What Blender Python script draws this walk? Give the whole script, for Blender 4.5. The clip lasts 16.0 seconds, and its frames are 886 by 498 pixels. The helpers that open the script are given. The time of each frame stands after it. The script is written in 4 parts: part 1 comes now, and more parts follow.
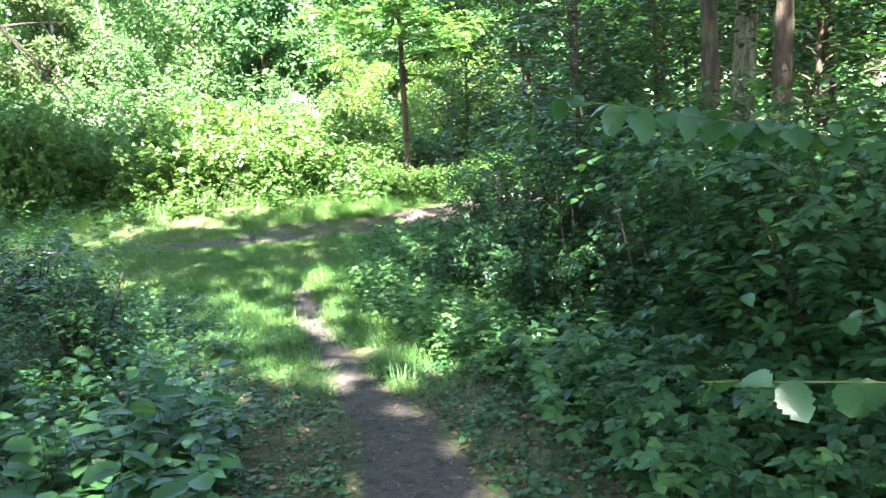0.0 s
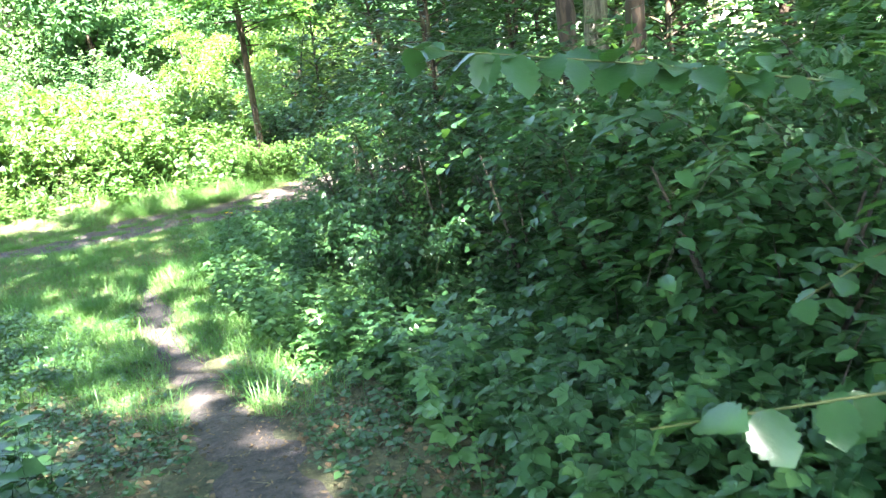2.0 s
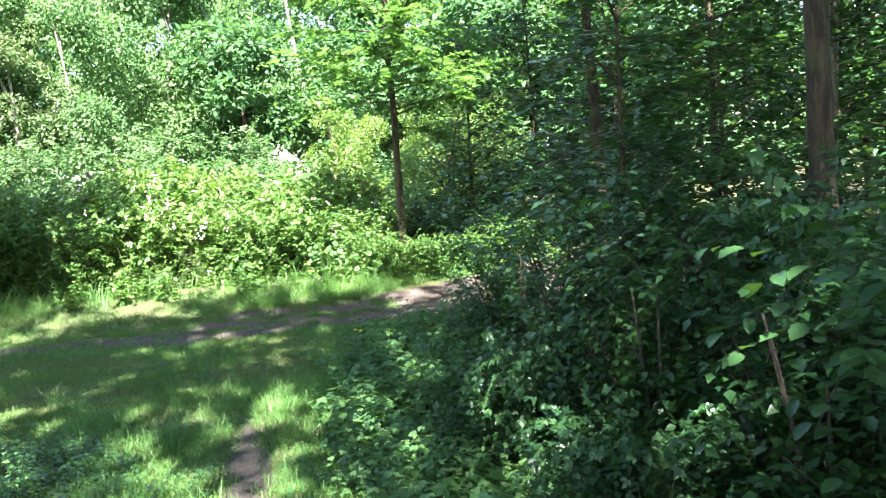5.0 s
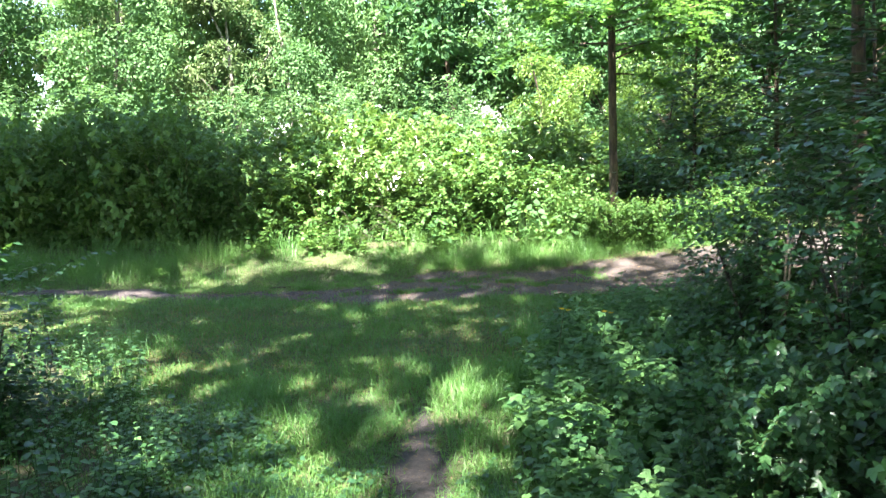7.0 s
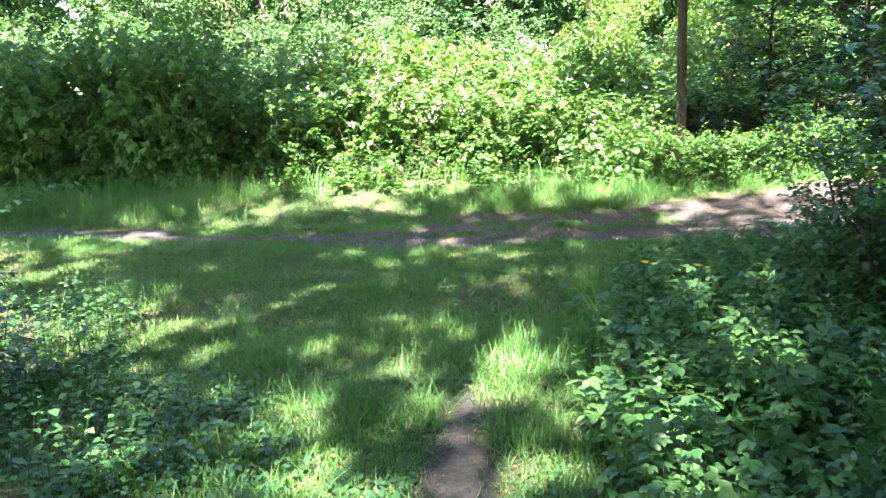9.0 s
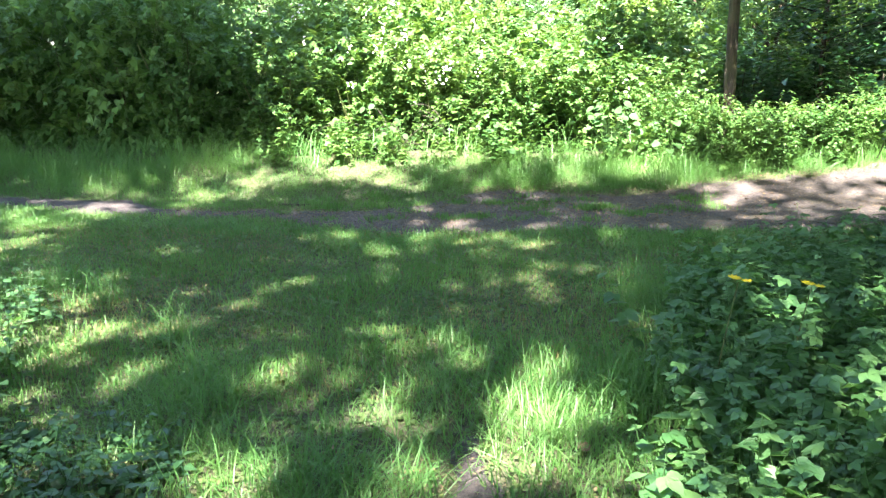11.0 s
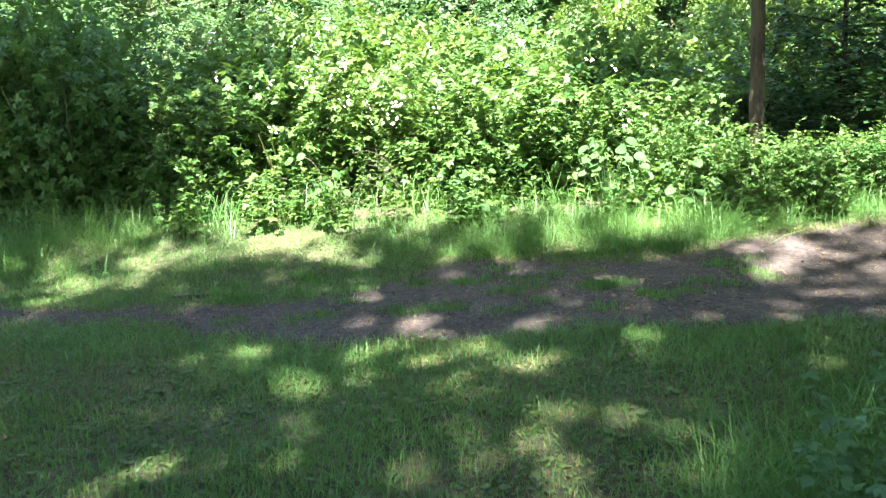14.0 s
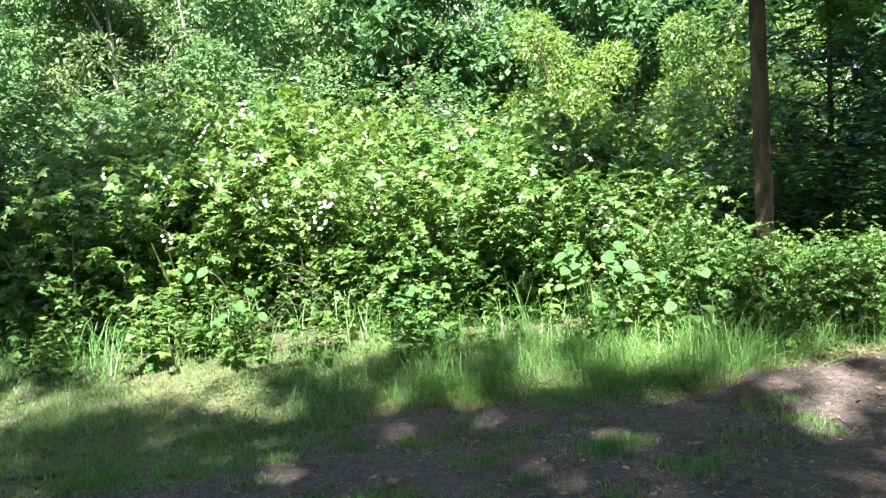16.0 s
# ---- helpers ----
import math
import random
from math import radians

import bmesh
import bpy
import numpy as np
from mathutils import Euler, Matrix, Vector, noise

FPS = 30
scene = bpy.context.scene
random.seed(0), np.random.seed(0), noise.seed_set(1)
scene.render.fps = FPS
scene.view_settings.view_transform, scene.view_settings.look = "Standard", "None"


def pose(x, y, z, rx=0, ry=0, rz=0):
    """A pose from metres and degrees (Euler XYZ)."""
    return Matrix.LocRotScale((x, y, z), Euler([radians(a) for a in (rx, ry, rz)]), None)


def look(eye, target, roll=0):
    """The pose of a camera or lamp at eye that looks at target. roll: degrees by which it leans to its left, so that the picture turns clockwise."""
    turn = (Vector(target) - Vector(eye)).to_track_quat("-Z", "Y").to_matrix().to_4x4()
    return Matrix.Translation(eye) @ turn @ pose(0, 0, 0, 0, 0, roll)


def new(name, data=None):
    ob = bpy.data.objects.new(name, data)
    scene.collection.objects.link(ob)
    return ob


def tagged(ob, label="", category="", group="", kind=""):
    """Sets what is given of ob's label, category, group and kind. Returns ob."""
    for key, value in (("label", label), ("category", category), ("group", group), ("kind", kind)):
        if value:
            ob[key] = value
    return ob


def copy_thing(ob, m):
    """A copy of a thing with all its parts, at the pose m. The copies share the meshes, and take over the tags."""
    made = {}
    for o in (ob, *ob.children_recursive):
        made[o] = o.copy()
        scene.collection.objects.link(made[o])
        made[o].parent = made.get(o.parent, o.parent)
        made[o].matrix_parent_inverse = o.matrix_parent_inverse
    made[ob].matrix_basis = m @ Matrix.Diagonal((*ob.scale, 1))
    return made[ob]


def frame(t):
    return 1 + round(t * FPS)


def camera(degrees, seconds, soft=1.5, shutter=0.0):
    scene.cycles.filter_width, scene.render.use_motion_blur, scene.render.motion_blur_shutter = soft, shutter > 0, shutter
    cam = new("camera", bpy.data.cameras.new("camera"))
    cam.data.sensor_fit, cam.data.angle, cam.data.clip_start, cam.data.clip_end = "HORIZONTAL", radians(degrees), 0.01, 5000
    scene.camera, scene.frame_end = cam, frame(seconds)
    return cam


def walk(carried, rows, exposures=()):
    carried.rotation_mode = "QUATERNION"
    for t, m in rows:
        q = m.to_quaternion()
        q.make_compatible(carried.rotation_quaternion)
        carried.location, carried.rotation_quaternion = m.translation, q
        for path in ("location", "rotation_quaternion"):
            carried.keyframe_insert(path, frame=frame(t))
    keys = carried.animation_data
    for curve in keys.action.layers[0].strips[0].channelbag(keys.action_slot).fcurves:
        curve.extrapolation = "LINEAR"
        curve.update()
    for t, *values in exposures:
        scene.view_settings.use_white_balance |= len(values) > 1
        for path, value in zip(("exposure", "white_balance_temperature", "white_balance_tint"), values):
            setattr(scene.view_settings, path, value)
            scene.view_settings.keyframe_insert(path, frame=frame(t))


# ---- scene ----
cam = camera(56.7, 16.0, 1.3, 0.2)

PATH = [
    (0, (-0.58, -5.466, 1.887), (-0.271, -3.516, 1.57), -3.6),
    (0.5, (-0.544, -5.441, 1.88), (-0.075, -3.532, 1.513), -4.7),
    (1, (-0.51, -5.379, 1.866), (0.11, -3.529, 1.423), -6.2),
    (1.5, (-0.471, -5.22, 1.844), (0.175, -3.384, 1.384), -7.7),
    (2, (-0.377, -4.817, 1.865), (0.223, -2.957, 1.439), -7.8),
    (2.2, (-0.411, -4.668, 1.893), (0.215, -2.808, 1.505), -6.9),
    (2.5, (-0.347, -4.368, 1.919), (0.303, -2.501, 1.614), -7.7),
    (3, (-0.24, -3.927, 1.923), (0.375, -2.04, 1.678), -9.3),
    (3.2, (-0.217, -3.795, 1.905), (0.304, -1.879, 1.668), -8.8),
    (5.3, (-0.119, -2.467, 1.931), (0.165, -0.495, 1.756), -4.0),
    (5.5, (-0.085, -2.328, 1.904), (0.155, -0.349, 1.736), -3.6),
    (6, (-0.082, -1.996, 1.921), (-0.007, -0.001, 1.797), -3.0),
    (6.5, (-0.15, -1.608, 1.825), (-0.188, 0.385, 1.654), -2.1),
    (7, (-0.185, -1.216, 1.784), (-0.337, 0.764, 1.54), -2.5),
    (7.5, (-0.27, -0.901, 1.701), (-0.431, 1.048, 1.284), -3.2),
    (8, (-0.29, -0.714, 1.678), (-0.456, 1.222, 1.204), -2.4),
    (8.5, (-0.301, -0.373, 1.653), (-0.523, 1.572, 1.244), -2.8),
    (9, (-0.336, -0.012, 1.601), (-0.587, 1.936, 1.221), -2.5),
    (9.2, (-0.328, 0.137, 1.584), (-0.6, 2.08, 1.193), -2.3),
    (11.3, (-0.473, 1.526, 1.454), (-0.76, 3.453, 1.005), -0.9),
    (11.5, (-0.475, 1.657, 1.46), (-0.784, 3.583, 1.019), -1.0),
    (12, (-0.534, 2.031, 1.46), (-0.877, 3.952, 1.02), -1.2),
    (12.5, (-0.597, 2.427, 1.422), (-0.868, 4.364, 1.003), -2.8),
    (13, (-0.613, 2.806, 1.372), (-0.843, 4.747, 0.948), -3.4),
    (13.5, (-0.643, 3.175, 1.376), (-0.872, 5.119, 0.965), -3.4),
    (14, (-0.675, 3.599, 1.408), (-0.873, 5.556, 1.043), -3.3),
    (14.5, (-0.705, 4.012, 1.425), (-0.887, 5.975, 1.088), -3.2),
    (15, (-0.744, 4.443, 1.41), (-0.851, 6.421, 1.132), -3.8),
    (15.5, (-0.768, 4.849, 1.406), (-0.859, 6.837, 1.204), -4.1),
    (16, (-0.796, 5.191, 1.42), (-0.848, 7.185, 1.273), -4.0),
]
EXPOSURES = [(0, 4.33), (0.6, 4.23), (1.0, 4.48), (1.5, 4.73), (2.5, 4.93), (3.2, 4.58), (5.3, 3.69), (7, 3.63), (7.5, 3.58), (8, 3.95), (9, 4.0), (12, 3.98), (14, 3.69), (16, 3.09)]
walk(cam, [(t, look(e, g, r)) for t, e, g, r in PATH], EXPOSURES)

# ---- world and sun ----
SUN_ELEVATION, SUN_AZIMUTH = 54.0, 188.0     # degrees; azimuth clockwise from +y, the sun stands behind the walker
world = bpy.data.worlds.new("sky")
scene.world = world
world.use_nodes = True
sky = world.node_tree.nodes.new("ShaderNodeTexSky")
sky.sky_type, sky.sun_disc = "NISHITA", False
sky.sun_elevation, sky.sun_rotation = radians(SUN_ELEVATION), radians(SUN_AZIMUTH)
background = world.node_tree.nodes["Background"]
world.node_tree.links.new(sky.outputs[0], background.inputs[0])
background.inputs[1].default_value = 0.063
to_sun = Vector((math.sin(radians(SUN_AZIMUTH)) * math.cos(radians(SUN_ELEVATION)),
                 math.cos(radians(SUN_AZIMUTH)) * math.cos(radians(SUN_ELEVATION)),
                 math.sin(radians(SUN_ELEVATION))))
sun = new("sun", bpy.data.lights.new("sun", "SUN"))
sun.data.energy, sun.data.angle, sun.data.color = 5.0, radians(0.9), (1.0, 0.96, 0.91)
sun.matrix_world = look(to_sun * 60, (0, 0, 0))

# ---- materials ----


def nodes_of(name):
    m = bpy.data.materials.new(name)
    m.use_nodes = True
    t = m.node_tree
    return m, t, t.nodes["Principled BSDF"], t.nodes["Material Output"]


def ramp(t, source, stops):
    r = t.nodes.new("ShaderNodeValToRGB")
    e = r.color_ramp.elements
    while len(e) < len(stops):
        e.new(0.5)
    for k, (at, c) in zip(e, stops):
        k.position, k.color = at, (*c, 1)
    t.links.new(source, r.inputs[0])
    return r.outputs[0]


def noise_of(t, scale, detail=4, rough=0.6, coords=None):
    n = t.nodes.new("ShaderNodeTexNoise")
    n.inputs["Scale"].default_value, n.inputs["Detail"].default_value, n.inputs["Roughness"].default_value = scale, detail, rough
    if coords is None:
        coords = t.nodes.new("ShaderNodeNewGeometry").outputs["Position"]
    t.links.new(coords, n.inputs["Vector"])
    return n.outputs["Fac"]


def mixed(t, fac, a, b, mode="MIX"):
    m = t.nodes.new("ShaderNodeMix")
    m.data_type, m.blend_type = "RGBA", mode
    for sock, value in ((m.inputs[0], fac), (m.inputs[6], a), (m.inputs[7], b)):
        if isinstance(value, (int, float)):
            sock.default_value = value
        elif isinstance(value, tuple):
            sock.default_value = (*value, 1)
        else:
            t.links.new(value, sock)
    return m.outputs[2]


def bumped(t, bsdf, height, strength, distance):
    b = t.nodes.new("ShaderNodeBump")
    b.inputs["Strength"].default_value, b.inputs["Distance"].default_value = strength, distance
    t.links.new(height, b.inputs["Height"])
    t.links.new(b.outputs[0], bsdf.inputs["Normal"])


def leaf_material(name, dark, light, through_light, gloss=0.45, share=0.4, patch=0.7):
    """Leaves: each leaf its own tint, drifting from clump to clump; part of the light goes through."""
    m, t, bsdf, out = nodes_of(name)
    geo = t.nodes.new("ShaderNodeNewGeometry")
    each = geo.outputs["Random Per Island"]
    tint = mixed(t, each, dark, light)
    clump = ramp(t, noise_of(t, patch, 3), [(0.35, (0.72, 0.8, 0.7)), (0.65, (1.2, 1.12, 1.0))])
    tint = mixed(t, 1.0, tint, clump, "MULTIPLY")
    t.links.new(tint, bsdf.inputs["Base Color"])
    bsdf.inputs["Roughness"].default_value = gloss
    bsdf.inputs["Specular IOR Level"].default_value = 0.5 if gloss < 0.5 else 0.3
    bumped(t, bsdf, noise_of(t, 90, 2), 0.25, 0.004)
    tr = t.nodes.new("ShaderNodeBsdfTranslucent")
    glow = mixed(t, each, through_light, tuple(v * 0.6 for v in through_light))
    t.links.new(mixed(t, 1.0, glow, clump, "MULTIPLY"), tr.inputs[0])
    mix = t.nodes.new("ShaderNodeMixShader")
    mix.inputs[0].default_value = share
    t.links.new(bsdf.outputs[0], mix.inputs[1])
    t.links.new(tr.outputs[0], mix.inputs[2])
    t.links.new(mix.outputs[0], out.inputs[0])
    return m


def bark_material(name, dark, light, scale=14):
    m, t, bsdf, out = nodes_of(name)
    co = t.nodes.new("ShaderNodeTexCoord").outputs["Object"]
    mp = t.nodes.new("ShaderNodeMapping")
    mp.inputs["Scale"].default_value = (1, 1, 0.22)
    t.links.new(co, mp.inputs[0])
    fine = noise_of(t, scale, 6, 0.7, mp.outputs[0])
    moss = noise_of(t, 2.2, 3, 0.6, co)
    tint = ramp(t, fine, [(0.42, dark), (0.58, light)])
    tint = mixed(t, ramp(t, moss, [(0.5, (0, 0, 0)), (0.75, (0.6, 0.6, 0.6))]), tint, (0.07, 0.09, 0.03))
    t.links.new(tint, bsdf.inputs["Base Color"])
    bsdf.inputs["Roughness"].default_value = 0.9
    bumped(t, bsdf, fine, 1.0, 0.05)
    return m


def soil_material(name, dark, light, spots, wet=0.9):
    m, t, bsdf, out = nodes_of(name)
    broad = noise_of(t, 1.3, 5, 0.65)
    grain = noise_of(t, 38, 6, 0.75)
    crumbs = noise_of(t, 120, 3, 0.7)
    tint = ramp(t, broad, [(0.3, dark), (0.7, light)])
    tint = mixed(t, 1.0, tint, ramp(t, grain, [(0.3, (0.55, 0.55, 0.55)), (0.7, (1.35, 1.33, 1.3))]), "MULTIPLY")
    tint = mixed(t, ramp(t, crumbs, [(0.60, (0, 0, 0)), (0.68, (0.75, 0.75, 0.75))]), tint, spots)
    clods = noise_of(t, 16, 4, 0.7)
    tint = mixed(t, 1.0, tint, ramp(t, clods, [(0.36, (0.5, 0.48, 0.47)), (0.5, (1, 1, 1)), (0.66, (1.3, 1.26, 1.2))]), "MULTIPLY")
    t.links.new(tint, bsdf.inputs["Base Color"])
    bsdf.inputs["Roughness"].default_value = wet
    bumped(t, bsdf, grain, 0.9, 0.03)
    return m


M_BRAMBLE = leaf_material("bramble_leaf", (0.03, 0.088, 0.025), (0.112, 0.205, 0.056), (0.26, 0.44, 0.075), 0.5, 0.25)
M_LIME = leaf_material("young_leaf", (0.075, 0.145, 0.034), (0.125, 0.21, 0.05), (0.24, 0.38, 0.06))
M_HAZEL = leaf_material("hazel_leaf", (0.016, 0.052, 0.022), (0.04, 0.102, 0.036), (0.12, 0.28, 0.045), 0.3, 0.3)
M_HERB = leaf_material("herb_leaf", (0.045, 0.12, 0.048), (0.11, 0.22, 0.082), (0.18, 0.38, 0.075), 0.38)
M_BROAD = leaf_material("broad_leaf", (0.045, 0.115, 0.04), (0.075, 0.155, 0.055), (0.16, 0.34, 0.07), 0.65, 0.35)
# deeper nettle green, darkened further so the wood's shade is in the colour
M_SHADE_LEAF = leaf_material("shade_dark_leaf", (0.017, 0.058, 0.026), (0.048, 0.118, 0.044), (0.12, 0.27, 0.05), 0.36, 0.28)
M_ASH = leaf_material("ash_leaf", (0.06, 0.135, 0.055), (0.105, 0.2, 0.08), (0.18, 0.34, 0.10), 0.7, 0.35, 0.3)
M_OAK = leaf_material("oak_leaf", (0.026, 0.075, 0.032), (0.06, 0.135, 0.052), (0.13, 0.30, 0.07), 0.65, 0.3, 0.4)
M_DRAB = leaf_material("willow_leaf", (0.07, 0.11, 0.045), (0.115, 0.16, 0.065), (0.17, 0.26, 0.08), 0.6, 0.3, 0.3)
M_MAPLE = leaf_material("maple_leaf", (0.045, 0.115, 0.028), (0.08, 0.165, 0.04), (0.19, 0.39, 0.075), 0.45, 0.48)
M_GRASS = leaf_material("grass_blade", (0.068, 0.18, 0.046), (0.145, 0.275, 0.086), (0.21, 0.41, 0.08), 0.45, 0.4, 1.2)
M_TURF = leaf_material("turf_leaf", (0.068, 0.122, 0.038), (0.155, 0.2, 0.078), (0.18, 0.30, 0.06), 0.5)
M_STRAW = leaf_material("dry_grass", (0.22, 0.18, 0.08), (0.34, 0.29, 0.14), (0.3, 0.26, 0.12), 0.7, 0.2)
M_LITTER = leaf_material("dead_leaf", (0.03, 0.02, 0.014), (0.27, 0.185, 0.115), (0.1, 0.06, 0.03), 0.8, 0.1)
M_CHIP = leaf_material("wood_chip", (0.05, 0.035, 0.025), (0.38, 0.30, 0.21), (0.05, 0.04, 0.03), 0.8, 0.05)
M_STEM = leaf_material("green_stem", (0.06, 0.09, 0.025), (0.11, 0.12, 0.05), (0.08, 0.1, 0.03), 0.6, 0.1)
M_TWIG = bark_material("twig_bark", (0.035, 0.027, 0.02), (0.10, 0.075, 0.055), 40)
M_BARK = bark_material("brown_bark", (0.024, 0.017, 0.012), (0.085, 0.055, 0.036))
M_GREY_BARK = bark_material("grey_bark", (0.12, 0.105, 0.09), (0.34, 0.30, 0.25))
M_BLOSSOM = leaf_material("bramble_blossom", (0.5, 0.43, 0.46), (0.68, 0.64, 0.63), (0.5, 0.45, 0.45), 0.6, 0.25)
M_YELLOW = leaf_material("yellow_petal", (0.75, 0.50, 0.02), (0.85, 0.62, 0.03), (0.6, 0.4, 0.02), 0.5, 0.3)
M_GROUND = soil_material("woodland_soil", (0.045, 0.055, 0.022), (0.115, 0.11, 0.05), (0.2, 0.15, 0.09))
M_PATH = soil_material("trodden_earth", (0.045, 0.036, 0.036), (0.10, 0.08, 0.076), (0.22, 0.17, 0.135))

# ---- mesh helpers ----
rng = np.random.default_rng(7)


def mesh_of(name, verts, tris, material, smooth=False):
    verts, tris = np.asarray(verts, np.float32).reshape(-1, 3), np.asarray(tris, np.int32).reshape(-1, 3)
    me = bpy.data.meshes.new(name)
    me.vertices.add(len(verts))
    me.vertices.foreach_set("co", verts.ravel())
    me.loops.add(tris.size)
    me.loops.foreach_set("vertex_index", tris.ravel())
    me.polygons.add(len(tris))
    me.polygons.foreach_set("loop_start", np.arange(len(tris), dtype=np.int32) * 3)
    if smooth:
        me.polygons.foreach_set("use_smooth", np.ones(len(tris), bool))
    me.materials.append(material)
    me.update(calc_edges=True)
    return me


def part(name, data, parent, label="", kind=""):
    ob = new(name, data)
    ob.parent = parent
    return tagged(ob, label, kind=kind)


def unit(v):
    return v / np.maximum(np.linalg.norm(v, axis=-1, keepdims=True), 1e-9)


# outlines of one leaf: across, along, lift; and its triangles
LEAF_2 = (np.array([(0, 0, 0), (-0.5, 0.42, -0.10), (0, 1, -0.12), (0.5, 0.42, -0.10)]), [(0, 2, 1), (0, 3, 2)])
LEAF_6 = (np.array([(0, 0, 0), (-0.42, 0.22, 0.06), (-0.46, 0.55, 0.04), (0, 1, -0.14), (0.46, 0.55, 0.04), (0.42, 0.22, 0.06), (0, 0.45, -0.02)]),
          [(0, 6, 1), (1, 6, 2), (2, 6, 3), (3, 6, 4), (4, 6, 5), (5, 6, 0)])
LEAF_4 = (np.array([(0, 0, 0), (-0.5, 0.42, 0.07), (0, 1, -0.14), (0.5, 0.42, 0.07), (0, 0.5, -0.02)]), [(0, 4, 1), (1, 4, 2), (2, 4, 3), (3, 4, 0)])
LOBED = (np.array([(0, 0, 0), (-0.55, 0.15, 0.05), (-0.25, 0.42, 0.02), (-0.5, 0.75, 0.0), (-0.16, 0.66, 0.0), (0, 1.05, -0.12),
                   (0.16, 0.66, 0.0), (0.5, 0.75, 0.0), (0.25, 0.42, 0.02), (0.55, 0.15, 0.05)]),
         [(0, 2, 1), (0, 4, 2), (2, 4, 3), (0, 6, 4), (4, 6, 5), (0, 8, 6), (6, 8, 7), (0, 9, 8)])


def compound(leaflets, toothed=False):
    """A leaf of several leaflets that meet at the stalk: bearing in degrees, length, half width."""
    pts, tri = [(0.0, 0.0, 0.0)], []
    for bearing, length, half in leaflets:
        c, w = math.cos(radians(bearing)), math.sin(radians(bearing))
        rim = [(-1, 0.34), (-0.92, 0.62), (0, 1.0), (0.92, 0.62), (1, 0.34)] if toothed else [(-1, 0.45), (0, 1.0), (1, 0.45)]
        n = len(pts)
        for side, u in rim:
            a, l = side * half, u * length
            pts.append((a * c + l * w, l * c - a * w, 0.05 * abs(side) - 0.16 * u * u * length))
        tri += [(0, n + k + 1, n + k) for k in range(len(rim) - 1)]
    return np.array(pts), tri


def serrate(teeth=5):
    """A broad toothed leaf, folded along its midrib and drooping at the tip."""
    pts, tri = [(0.0, 0.0, 0.0)], []
    rib, left, right = [0], [], []
    for k in range(1, teeth + 1):
        u = k / (teeth + 1)
        rib.append(len(pts))
        pts.append((0.0, u, -0.03 - 0.14 * u * u))
    rib.append(len(pts))
    pts.append((0.0, 1.06, -0.22))
    for sign, rim in ((-1, left), (1, right)):
        for k in range(1, teeth + 1):
            u = (k - 0.35) / (teeth + 1)
            half = 0.5 * math.sin(math.pi * min(1.0, 0.12 + u * 0.86)) ** 0.7
            for grow, step in ((0.88, 0.0), (1.04, 0.10)):
                rim.append(len(pts))
                pts.append((sign * half * grow, u + step, 0.08 * half * 2 - 0.14 * u * u))
    for sign, rim in ((-1, left), (1, right)):
        strip = []
        for k in range(teeth):
            strip += [(rib[k], rim[2 * k], rib[k + 1]), (rib[k + 1], rim[2 * k], rim[2 * k + 1])]
            if k + 1 < teeth:
                strip.append((rib[k + 1], rim[2 * k + 1], rim[2 * k + 2]))
        strip.append((rib[teeth], rim[-1], rib[teeth + 1]))
        tri += strip if sign < 0 else [(a, c, b) for a, b, c in strip]
    return np.array(pts), tri


TRI = compound([(-58, 0.78, 0.24), (0, 1.0, 0.29), (58, 0.78, 0.24)])
TRI_NEAR = compound([(-58, 0.78, 0.25), (0, 1.0, 0.3), (58, 0.78, 0.25)], True)
PINNATE = compound([(-80, 0.5, 0.13), (-46, 0.68, 0.15), (0, 1.0, 0.19), (46, 0.68, 0.15), (80, 0.5, 0.13)])
SERRATE, COARSE = serrate(), serrate(3)


def leaves(at, along, up, size, width, form=LEAF_2):
    """Many leaves: places, the way each points, the way its face looks, lengths."""
    shape, tri = form
    along = unit(along)
    side = unit(np.cross(along, up))
    up = np.cross(side, along)
    s = size[:, None, None]
    width = np.asarray(width, float).reshape(-1, 1, 1)
    v = (at[:, None, :] + s * (width * shape[None, :, 0:1] * side[:, None, :] + shape[None, :, 1:2] * along[:, None, :]
                               + shape[None, :, 2:3] * up[:, None, :]))
    f = np.asarray(tri)[None] + (np.arange(len(at)) * len(shape))[:, None, None]
    return v.reshape(-1, 3), f.reshape(-1, 3)


def joined(pieces):
    vs, fs, n = [], [], 0
    for v, f in pieces:
        vs.append(v)
        fs.append(np.asarray(f) + n)
        n += len(v)
    return np.concatenate(vs), np.concatenate(fs)


def tube(points, radii, sides=6):
    points = np.asarray(points, float)
    ways = unit(np.gradient(points, axis=0))
    ref = np.where(np.abs(ways[:, 2:3]) > 0.9, np.array([[1.0, 0, 0]]), np.array([[0, 0, 1.0]]))
    a = unit(np.cross(ways, ref))
    b = np.cross(ways, a)
    ang = np.arange(sides) * 2 * math.pi / sides
    ring = a[:, None] * np.cos(ang)[None, :, None] + b[:, None] * np.sin(ang)[None, :, None]
    v = points[:, None] + ring * np.asarray(radii, float)[:, None, None]
    n = len(points)
    i, j = np.meshgrid(np.arange(n - 1), np.arange(sides), indexing="ij")
    k = (j + 1) % sides
    q = np.stack([i * sides + j, i * sides + k, (i + 1) * sides + k, (i + 1) * sides + j], -1).reshape(-1, 4)
    f = np.concatenate([q[:, [0, 1, 2]], q[:, [0, 2, 3]]])
    return v.reshape(-1, 3), f


def shoots(base, way, length, droop, steps):
    """Arched shoots as points: (shoots, steps, 3)."""
    s = np.linspace(0, 1, steps)[None, :, None]
    p = base[:, None] + way[:, None] * length[:, None, None] * s
    p[..., 2] -= (droop[:, None] * length[:, None] * s[..., 0] ** 2)
    return p


